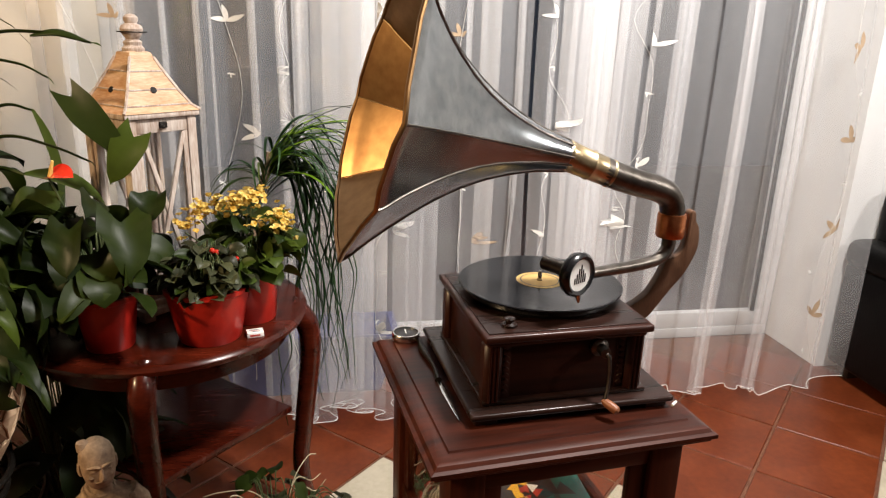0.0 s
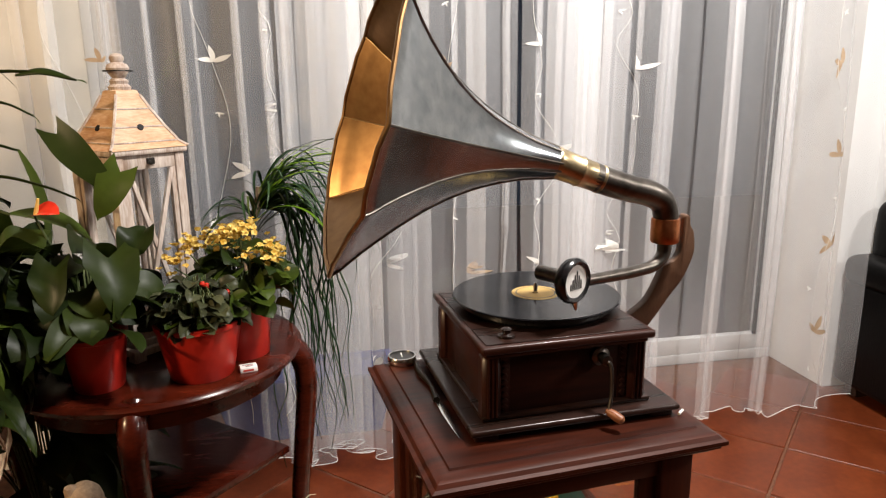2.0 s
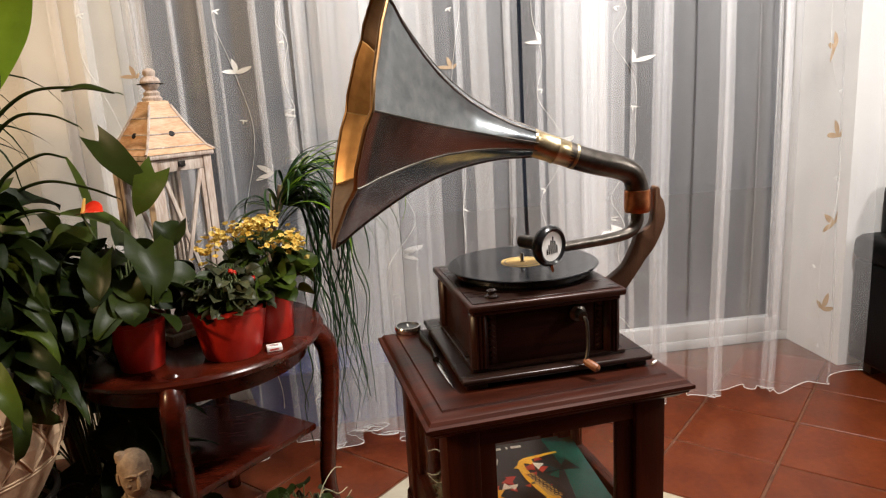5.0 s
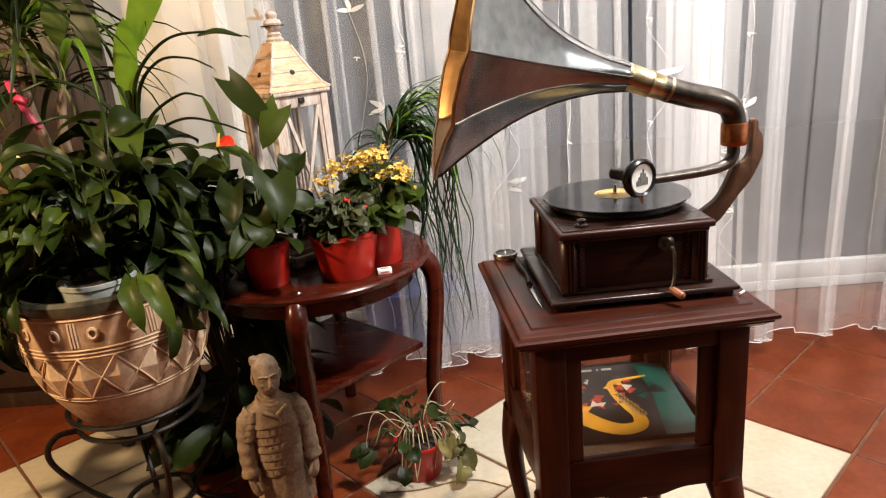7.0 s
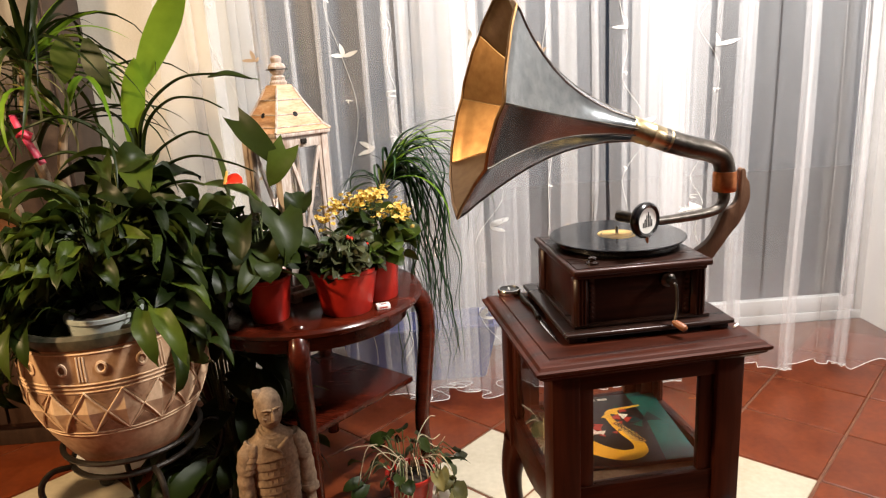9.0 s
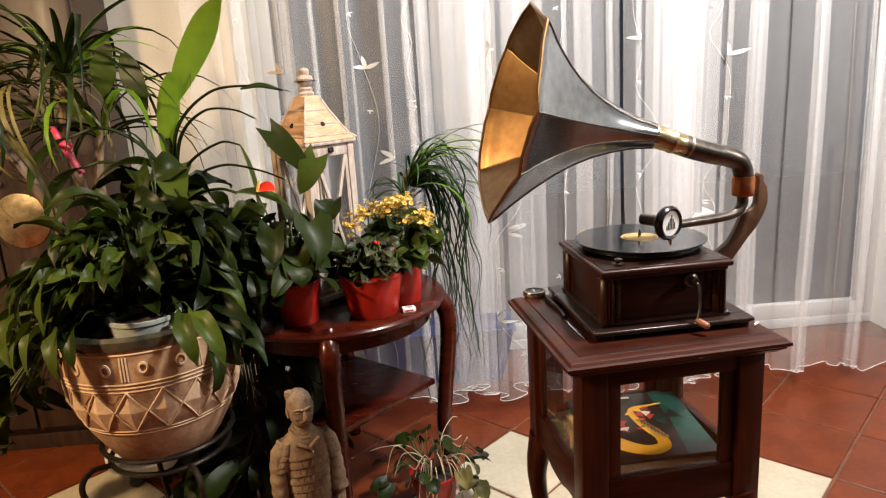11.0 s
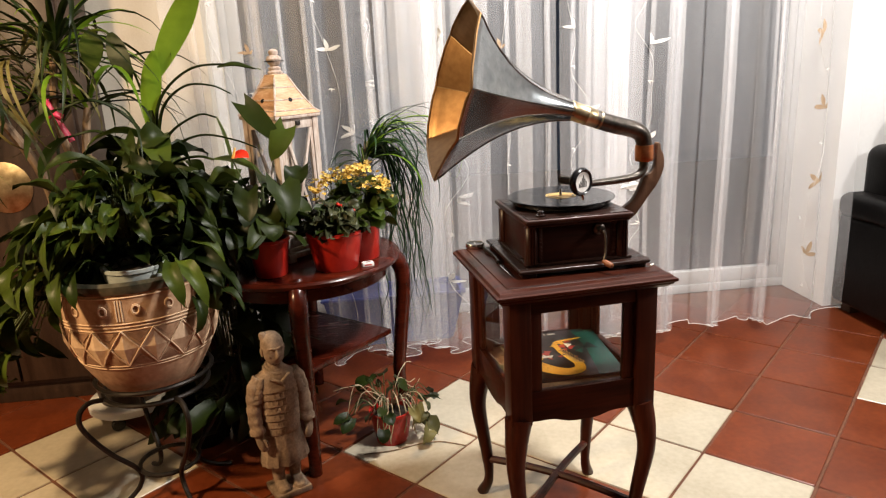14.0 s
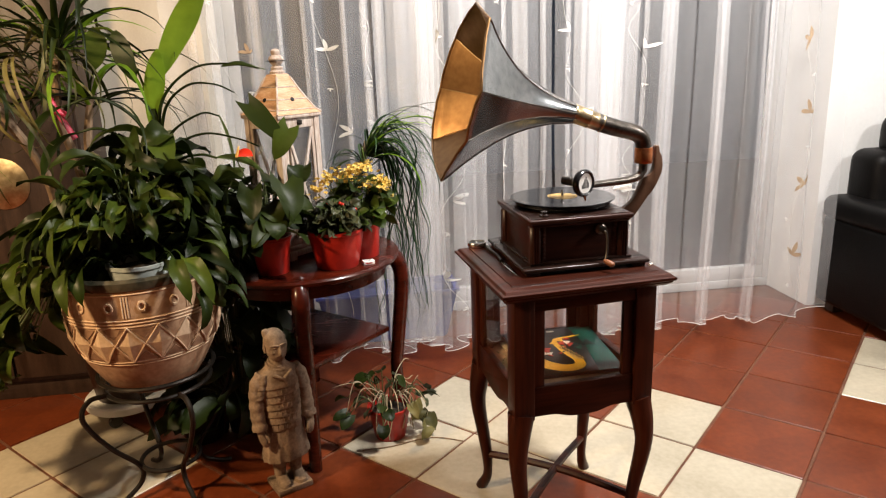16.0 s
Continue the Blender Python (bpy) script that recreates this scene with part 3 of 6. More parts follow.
# horn
MOUTH, NECK = Vector((0.186, 0.970, 1.176)), Vector((0.478, 0.988, 1.113))
axis = (NECK - MOUTH).normalized()
sidev = axis.cross(Vector((0, 0, 1))).normalized()
upv = sidev.cross(axis).normalized()
LEN = (NECK - MOUTH).length
PROFILE = [(0.0, 0.208), (0.012, 0.198), (0.03, 0.177), (0.052, 0.154), (0.078, 0.129), (0.108, 0.103), (0.14, 0.080), (0.175, 0.060), (0.21, 0.045), (0.25, 0.032), (LEN, 0.0225)]


CORNERS = (-6, 39, 87, 117, 168, 232, 271, 309, 354)


def horn_ring(s, r, sub=4):
    """An octagon ring with flat panels, points at top and bottom."""
    out = []
    for k in range(8):
        a, b = radians(CORNERS[k]), radians(CORNERS[k + 1])
        pa = Vector((math.sin(a), math.cos(a)))
        pb = Vector((math.sin(b), math.cos(b)))
        for q in range(sub):
            p = pa.lerp(pb, q / sub)
            t = s / LEN
            p = p.lerp(p.normalized(), min(1, t * t * 1.0 + 0.12))
            lean = 0.060 * (1 - t) ** 2 * r * p.y + (0.004 * (1 - t) ** 6 * (1 if q == 0 else 0))
            out.append(MOUTH + axis * (s + lean) + r * (p.x * sidev + p.y * upv))
    return out


def horn_skin(grow, flip):
    bm = bmesh.new()
    fine = []
    for (s0, r0), (s1, r1) in zip(PROFILE, PROFILE[1:]):
        for q in range(3):
            fine.append((s0 + (s1 - s0) * q / 3, r0 + (r1 - r0) * q / 3))
    fine.append(PROFILE[-1])
    rings = [[bm.verts.new(GI @ p) for p in horn_ring(s, r + grow)] for s, r in fine]
    for a, b in zip(rings, rings[1:]):
        n = len(a)
        for q in range(n):
            f = (a[q], a[(q + 1) % n], b[(q + 1) % n], b[q])
            bm.faces.new(f[::-1] if flip else f)
    return bm


horn = part("horn_outside", horn_skin(0.0, True), M_nickel, gram, "worn silver nickel horn made of eight panels", sharp=14)
part("horn_inside", horn_skin(-0.0018, False), M_brass, gram, "warm brass inner face of the horn", sharp=14)
rim = horn_ring(0.0, 0.2075)
part("horn_rim", tube([GI @ p for p in rim], 0.0032, 8, closed=True), M_brass, gram)
for k in range(8):
    seam = []
    for q in range(len(PROFILE)):
        s, r = PROFILE[q]
        seam.append(GI @ horn_ring(s, r + 0.0006)[4 * k])
    part("seam", tube(smooth_path(seam, 3), 0.0017, 6), M_steel, gram)
    part("inner_seam", tube(smooth_path([GI @ horn_ring(s_, r_ - 0.0022)[4 * k] for s_, r_ in PROFILE[:7]], 3), 0.0012, 6), M_brass2, gram)
# neck: brass ferrules, steel elbow, copper collar
along = [NECK - axis * 0.006, NECK + axis * 0.012, Vector((0.548, 0.990, 1.086)), Vector((0.59, 0.992, 1.072)), Vector((0.630, 0.995, 1.061)), Vector((0.654, 0.998, 1.047)), Vector((0.664, 1.0, 1.022)), Vector((0.665, 1.0, 0.992))]
line = smooth_path([GI @ p for p in along], 8)
n0, n1 = GI @ NECK, GI @ Vector((0.548, 0.990, 1.086))
fer = [n0.lerp(n1, t) for t in (-0.08, -0.04, 0.0, 0.04, 0.46, 0.48, 0.50, 0.52, 0.54, 0.94, 0.97, 1.0, 1.02)]
rad = [0.0232, 0.0242, 0.0235, 0.0232, 0.0222, 0.0232, 0.0236, 0.0232, 0.0220, 0.0212, 0.0222, 0.0222, 0.021]
part("ferrule", tube(fer, lambda t: rad[min(int(round(t * 12)), 12)], 28), M_brass2, gram, "pale brass ferrule with ridges")
part("elbow_pipe", tube([p for p in line[14:]], lambda t: 0.0215 - 0.0025 * t, 24), M_steel, gram, "dark steel bent pipe")
part("collar", tube([GI @ Vector((0.6645, 1.0, z)) for z in (1.020, 1.016, 0.993, 0.984, 0.981)], lambda t: (0.0215, 0.0225, 0.0225, 0.0225, 0.021)[int(round(t * 4))], 24), M_copper, gram, "copper collar")
# tone arm and sound box
arm = smooth_path([GI @ Vector(p) for p in ((0.6645, 1.0, 0.984), (0.662, 0.998, 0.961), (0.643, 0.990, 0.947), (0.60, 0.974, 0.943), (0.54, 0.950, 0.944), (0.478, 0.926, 0.946))], 8)
part("tone_arm", tube(arm, lambda t: 0.0115 - 0.0035 * t, 18), M_steel, gram, "dark steel tone arm")
sb = Matrix.Translation(GI @ Vector((0.474, 0.902, 0.957))) @ pose(0, 0, 0, 90, 0, 27) @ Matrix.Scale(0.98, 4)
sound = part("sound_box", moved(lathe([(0, -0.012), (0.018, -0.012), (0.031, -0.008), (0.034, 0.0), (0.033, 0.006), (0.029, 0.010), (0.025, 0.008), (0.0245, 0.005), (0, 0.005)], 40), sb), M_black, gram, "black sound box")
part("diaphragm", moved(lathe([(0, 0.0062), (0.0243, 0.0062), (0.0243, 0.004)], 32), sb), M_paper, sound, "white printed plate")
for k, hh in enumerate((0.009, 0.015, 0.022, 0.028, 0.020, 0.013)):
    part("printed_bar", moved(bx((-0.013 + 0.0046 * k, -0.012, 0.0058), (-0.0105 + 0.0046 * k, -0.012 + hh, 0.0068), 0), sb), M_black, sound)
part("needle_holder", moved(tube([(0, -0.028, 0.004), (0, -0.038, 0.006), (0, -0.0425, 0.007)], lambda t: 0.005 - 0.0035 * t, 10), sb), M_chrome, sound)
part("stub_pipe", tube([GI @ Vector(p) for p in ((0.476, 0.912, 0.953), (0.460, 0.942, 0.955), (0.446, 0.965, 0.955))], 0.011, 14), M_steel, gram)
# bracket
prof = smooth_path([(x, z, 0) for x, z in ((0.585, 0.835), (0.62, 0.845), (0.653, 0.867), (0.667, 0.885), (0.681, 0.915), (0.688, 0.932), (0.706, 0.940), (0.715, 0.955), (0.7165, 0.985), (0.717, 1.010), (0.722, 1.016), (0.729, 1.012), (0.731, 0.998), (0.738, 0.985), (0.740, 0.95), (0.723, 0.908), (0.702, 0.880), (0.681, 0.850), (0.66, 0.825), (0.62, 0.805), (0.585, 0.795))], 4)
br = moved(slab([(0.052 + 0.965 * (p.x - 0.052), 1.238 + 0.965 * (p.y - 1.238)) for p in prof][:-1], -0.009, 0.009, 0.003), GI @ pose(0, 1.006, 0, 90, 0, 0))
part("bracket", br, M_bracket, gram, "brown sawn wooden support bracket")

# record
REC = G @ pose(0.01, 0.022, 0.0)
rec = thing("gramophone_record", "black shellac record with a yellow label on the turntable", "record", REC @ pose(0, 0, 0.899))
prof = [(0, 0.0), (0.1315, 0.0), (0.133, 0.0015), (0.1315, 0.003)]
r = 0.1305
while r > 0.042:
    prof += [(r, 0.00310), (r - 0.0012, 0.00306)]
    r -= 0.0036
prof += [(0.040, 0.0031), (0.0, 0.0031)]
part("disc", lathe(prof, 96), M_vinyl, rec)
part("label", lathe([(0.0045, 0.0036), (0.038, 0.0036), (0.038, 0.0030)], 48), M_label, rec, "yellow paper label")
part("print_ring", lathe([(0.030, 0.0039), (0.032, 0.0039)], 48), M_ink, rec)

# ==== round table

def round_table(m):
    t = thing("round_side_table", "glossy red-brown cherry side table with curved legs and a lower shelf", "table", m)
    part("tabletop", lathe([(0, 0.602), (0.300, 0.602), (0.318, 0.606), (0.330, 0.614), (0.333, 0.624), (0.328, 0.631), (0.318, 0.634), (0, 0.634)], 72), M_cherry, t)
    part("top_rail", lathe([(0.270, 0.602), (0.270, 0.560), (0.285, 0.560), (0.285, 0.602)], 64), M_cherry, t)
    for a in (-88, 3, 93, 183):
        c, s = math.cos(radians(a)), math.sin(radians(a))
        pts = smooth_path([(0.285 * c, 0.285 * s, 0.618), (0.328 * c, 0.328 * s, 0.575), (0.338 * c, 0.338 * s, 0.49), (0.318 * c, 0.318 * s, 0.30), (0.305 * c, 0.305 * s, 0.15), (0.330 * c, 0.330 * s, 0.0)], 6)
        part("leg", tube(pts, lambda u: 0.031 - 0.011 * u, 14), M_cherry, t)
    part("shelf", slab([(0.285 * math.cos(radians(a)), 0.285 * math.sin(radians(a))) for a in (-88, 3, 93, 183)], 0.315, 0.335, 0.004), M_cherry, t)
    return t


TC = (-0.258, 1.655)
table = round_table(pose(TC[0], TC[1], 0))
TZ = 0.634

# ==== things on the stand


def sleeve(m):
    s = thing("record_sleeve", "teal and black record sleeve with a yellow saxophone", "record sleeve", m)
    a = 0.143
    part("cardboard", bx((-a, -a, 0), (a, a, 0.009), 0.001), M_ink, s)

    def patch(name, pts, mt, k=1):
        part(name, slab(pts, 0.009, 0.0092 + 0.0003 * k, 0), mt, s, smooth=False)
    patch("teal_field", [(0.072, a), (a, a), (a, -a), (0.066, -a), (0.084, 0.02)], M_teal)
    patch("dark_corner", [(0.074, a), (0.112, a), (0.112, 0.122), (0.080, 0.126)], M_dteal, 2)
    patch("triangle", [(0.072, 0.016), (0.098, 0.052), (0.118, 0.010)], M_ink, 2)
    patch("triangle", [(0.072, 0.016), (0.052, 0.046), (0.040, 0.014)], M_dteal, 2)
    patch("triangle", [(0.072, 0.016), (0.045, 0.004), (0.062, -0.012)], M_teal, 3)
    rng = random.Random(4)
    for k in range(40):
        x, y, w = rng.uniform(-0.130, 0.050), rng.uniform(-0.040, 0.085), rng.uniform(0.007, 0.017)
        an = rng.uniform(0, 6)
        patch("triangle", [(x + w * math.cos(an + q), y + w * math.sin(an + q)) for q in (0, 2.1, 4.0)], (M_wpr, M_rpr, M_dteal, M_rpr, M_ypr, M_teal, M_rpr)[k % 7], 2 + k % 3)
    # saxophone: neck, body, bow and bell as one flat shape
    mid = smooth_path([(0.088, 0.082, 0), (0.050, 0.076, 0), (0.008, 0.068, 0), (-0.004, 0.048, 0), (0.000, 0.010, 0), (0.014, -0.034, 0), (0.028, -0.070, 0), (0.022, -0.104, 0), (-0.016, -0.114, 0), (-0.058, -0.094, 0), (-0.100, -0.052, 0)], 6)
    n = len(mid)
    left, right = [], []
    for k, p in enumerate(mid):
        d = (mid[min(k + 1, n - 1)] - mid[max(k - 1, 0)]).normalized()
        w = 0.0035 + 0.021 * (k / n) ** 1.3
        left.append((p.x - d.y * w, p.y + d.x * w))
        right.append((p.x + d.y * w, p.y - d.x * w))
    bm = bmesh.new()
    va, vb = [bm.verts.new((*p, 0.0104)) for p in left], [bm.verts.new((*p, 0.0104)) for p in right]
    for q in range(n - 1):
        bm.faces.new((va[q], va[q + 1], vb[q + 1], vb[q]))
    part("saxophone_print", bm, M_ypr, s, smooth=False)
    patch("key_plate", [(0.000, 0.012), (0.012, 0.018), (0.050, -0.066), (0.038, -0.074), (0.020, -0.062)], M_label, 5)
    for k in range(16):
        t = k / 15
        part("key_print", moved(lathe([(0.003, 0), (0.0052, 0.0003), (0.0052, 0)], 10), pose(0.004 + 0.036 * t + 0.005 * (k % 2), 0.010 - 0.078 * t, 0.0110)), M_ink if k % 3 else M_bracket, s)
    for k, (x0, x1) in enumerate(((-0.12, -0.07), (-0.062, -0.03), (-0.018, -0.014), (-0.006, 0.018))):
        patch("writing_bar", [(x0, 0.121), (x1, 0.121), (x1, 0.129), (x0, 0.129)], M_wpr, 2)
    return s


SH = stand.matrix_world
sleeve(SH @ pose(0.022, 0.020, 0.4725, 4.0, 0, -4) @ Matrix.Diagonal((0.885, 0.885, 1, 1)))
low = thing("record_sleeve", "worn record sleeve with a mottled edge under the teal one", "record sleeve", SH @ pose(0.014, 0.036, 0.4620, 2.0, 0, 3))
part("cardboard", bx((-0.118, -0.112, 0), (0.118, 0.112, 0.005), 0.001), M_stalk, low)

gauge = thing("round_gauge", "round silver-rimmed gauge with a dark glass dial", "gauge", pose(0.262, 1.163, 0.748))
part("rim", lathe([(0.0, 0.0), (0.024, 0.0), (0.026, 0.003), (0.026, 0.011), (0.0245, 0.0135), (0.022, 0.0135), (0.022, 0.010)], 40), M_chrome, gauge, "silver rim")
part("dial", lathe([(0, 0.0105), (0.0222, 0.0105), (0.0222, 0.008)], 32), M_ink, gauge, "dark dial")
part("dial_hand", bx((-0.001, -0.003, 0.0107), (0.001, 0.016, 0.0115), 0), M_wpr, gauge)
part("dial_mark", lathe([(0.015, 0.0109), (0.0185, 0.0109)], 32), M_steel, gauge)

opener = thing("letter_opener", "slim dark handled letter opener with a bright steel blade", "letter opener", pose(0.283, 1.150, 0.748, 0, 0, 184))
part("handle", tube(smooth_path([(0, 0, 0.004), (0.003, 0.05, 0.006), (-0.002, 0.11, 0.006), (0.001, 0.16, 0.004)], 5), lambda t: 0.0045 - 0.0012 * math.cos(9 * t), 10), M_iron, opener, "dark handle")
part("blade", slab([(-0.004, 0.155), (0.004, 0.155), (0.005, 0.20), (0.003, 0.25), (0, 0.285), (-0.003, 0.25), (-0.005, 0.2)], 0.001, 0.004, 0.0006), M_chrome, opener, "bright steel blade")
stub = thing("chalk_stub", "small white stub lying on the stand", "chalk", pose(0.634, 0.872, 0.751, 0, 90, 40))
part("stick", lathe([(0, 0), (0.0022, 0.0005), (0.0022, 0.0155), (0, 0.016)], 10), M_paper, stub)

# ==== lantern

LX, LY = -0.282, 1.680


def lantern(m):
    s = thing("wooden_lantern", "whitewashed wooden lantern with a hipped roof and crossed bars", "lantern", m)
    w, z0, z1 = 0.074, 0.045, 0.455
    part("plinth", bx((-0.098, -0.098, 0.012), (0.098, 0.098, 0.030), 0.004), M_white_wash, s)
    part("plinth", bx((-0.088, -0.088, 0.030), (0.088, 0.088, 0.046), 0.004), M_white_wash, s)
    for sx in (-1, 1):
        for sy in (-1, 1):
            part("foot", bx((sx * 0.08 - 0.014, sy * 0.08 - 0.014, 0), (sx * 0.08 + 0.014, sy * 0.08 + 0.014, 0.012), 0.002), M_white_wash, s)
            part("post", bx((sx * w - 0.011, sy * w - 0.011, z0), (sx * w + 0.011, sy * w + 0.011, z1), 0.002), M_white_wash, s)
    for k in range(4):
        r = pose(0, 0, 0, 0, 0, 90 * k)
        part("rail", moved(bx((-w + 0.011, -w - 0.008, z1 - 0.032), (w - 0.011, -w + 0.008, z1), 0.002), r), M_white_wash, s)
        part("rail", moved(bx((-w + 0.011, -w - 0.008, z0), (w - 0.011, -w + 0.008, z0 + 0.022), 0.002), r), M_white_wash, s)
        g = part("pane", moved(bx((-w + 0.012, -w + 0.003, z0 + 0.022), (w - 0.012, -w + 0.005, z1 - 0.032), 0), r), M_glass, s)
        g.visible_shadow = False
        for sx in (-1, 1):
            part("stile", moved(bx((sx * 0.057 - 0.006, -w - 0.007, z0 + 0.022), (sx * 0.057 + 0.006, -w + 0.004, z1 - 0.032), 0.0015), r), M_white_wash, s)
        if k in (0, 2):
            for sx in (-1, 1):
                p, q = Vector((-sx * 0.050, 0, z0 + 0.024)), Vector((sx * 0.050, 0, z1 - 0.034))
                d = (q - p)
                bar = bx((-0.005, -0.004, 0), (0.005, 0.004, d.length), 0.001)
                part("cross_bar", moved(bar, r @ Matrix.Translation((p.x, -w - 0.004 - 0.004 * (sx > 0), p.z)) @ pose(0, 0, 0, 0, math.degrees(math.atan2(d.x, d.z)), 0)), M_white_wash, s)
    # roof: eaves, then stepped hipped boards
    part("eave_board", bx((-0.092, -0.092, z1), (0.092, 0.092, z1 + 0.012), 0.004), M_white_wash, s, "pale rubbed eaves board")
    steps = [(0.093, 0.467), (0.078, 0.480), (0.077, 0.483), (0.060, 0.512), (0.059, 0.515), (0.041, 0.550), (0.040, 0.553), (0.028, 0.580), (0.025, 0.590), (0.020, 0.592)]
    part("roof", moved(lathe([(r * math.sqrt(2), z) for r, z in steps] + [(0, 0.592)], 4, turn=math.pi / 4), Matrix.Identity(4)), M_pine, s, "honey-coloured stepped roof boards")
    for k in range(4):
        r = pose(0, 0, 0, 0, 0, 90 * k)
        part("hip_strip", moved(tube([(q, q, z + 0.001) for q, z in steps[:8]], 0.0035, 6), r), M_white_wash, s, "white rubbed roof edge")
        for q, z in ((0.0785, 0.4815), (0.0605, 0.5135), (0.0415, 0.5515)):
            part("board_edge", moved(bx((-q, -q - 0.001, z - 0.002), (q, -q + 0.002, z + 0.0015), 0.0006, 1), r), M_white_wash, s)
        hole = moved(lathe([(0, 0), (0.0072, 0), (0.0072, 0.004), (0, 0.004)], 20), Matrix.Translation((0, -0.0590, 0.511)) @ pose(0, 0, 0, 60, 0, 0))
        part("vent_hole", moved(hole, r), M_black, s, "dark round vent hole")
    part("finial", lathe([(0, 0.590), (0.022, 0.590), (0.024, 0.598), (0.018, 0.604), (0.020, 0.611), (0.013, 0.617), (0.021, 0.628), (0.024, 0.638), (0.020, 0.646), (0.012, 0.650), (0.015, 0.656), (0.015, 0.662), (0.009, 0.668), (0, 0.670)], 28), M_white_wash, s, "turned grey-white finial")
    part("ring", tube([(0.030 * math.cos(a), 0.030 * math.sin(a), 0.632) for a in [2 * math.pi * q / 28 for q in range(28)]], 0.0016, 6, closed=True), M_iron, s)
    lt = part("latch", bx((-0.008, -w - 0.013, z1 - 0.022), (0.010, -w - 0.008, z1 - 0.008), 0.001), M_iron, s, "dark metal latch")
    part("latch_knob", moved(lathe([(0, 0), (0.004, 0.001), (0.005, 0.006), (0, 0.008)], 12), pose(-0.004, -w - 0.012, z1 - 0.018, 90, 0, 0)), M_iron, lt)
    return s


lantern(pose(LX, LY, TZ, 0, 0, 45))

# ==== plants


def pot(name, label, m, r1, r0, h, mt, category="plant pot", n=40, soil=True, lip=0.006):
    s = thing(name, label, category, m)
    part("wall", lathe([(0, 0), (r0, 0), (r0 + 0.002, 0.003), (r1 - 0.001, h - 0.012), (r1 + lip * 0.4, h - 0.010), (r1 + lip * 0.4, h - 0.001), (r1 - 0.003, h), (r1 - 0.007, h - 0.003), (r1 - 0.010, h - 0.02)], n), mt, s)
    if soil:
        part("soil", lathe([(r1 - 0.010, h - 0.02), (r1 * 0.5, h - 0.012), (0, h - 0.010)], 24), M_soil, s, "dark potting soil")
    return s


def tuft(seed, n, base, spread, z0, z1, length, width, shape, lift=(0.2, 0.9), droop=(0.6, 1.6), yaw=(0, 360), fold=0.12, rows=6, wave=0.0, stem=0.0022, lean=1.0):
    """Leaves on their own stalks round a base: returns blades and stalks."""
    rng = random.Random(seed)
    L, S = Leaves(), Leaves()
    for k in range(n):
        a = radians(rng.uniform(*yaw))
        q = math.sqrt(rng.random())
        rad = spread * q
        zz = z1 - (z1 - z0) * q ** 1.4 + rng.uniform(-0.03, 0.03)
        at = Vector((base[0] - rad * math.sin(a), base[1] + rad * math.cos(a), zz))
        ln, wd = length * rng.uniform(0.7, 1.2), width * rng.uniform(0.75, 1.15)
        yw = math.degrees(a) + rng.uniform(-35, 35)
        L.put(blade(ln, wd, rng.uniform(*droop), fold, rows, shape, rng.uniform(*lift) * (1.15 - 0.5 * q), wave), aim(at, yw, rng.uniform(-25, 20), rng.uniform(-50, 50)))
        if stem:
            b = Vector(base) + Vector((-0.03 * math.sin(a), 0.03 * math.cos(a), 0))
            midp = b.lerp(at, 0.5) + Vector((0, 0, 0.05 * (at.z - b.z > 0)))
            S.bm(tube(smooth_path([b, midp, at], 4), stem, 5))
    return L, S


# large patterned pot on an iron stand
PX, PY = -0.680, 1.330
ZP = 0.365


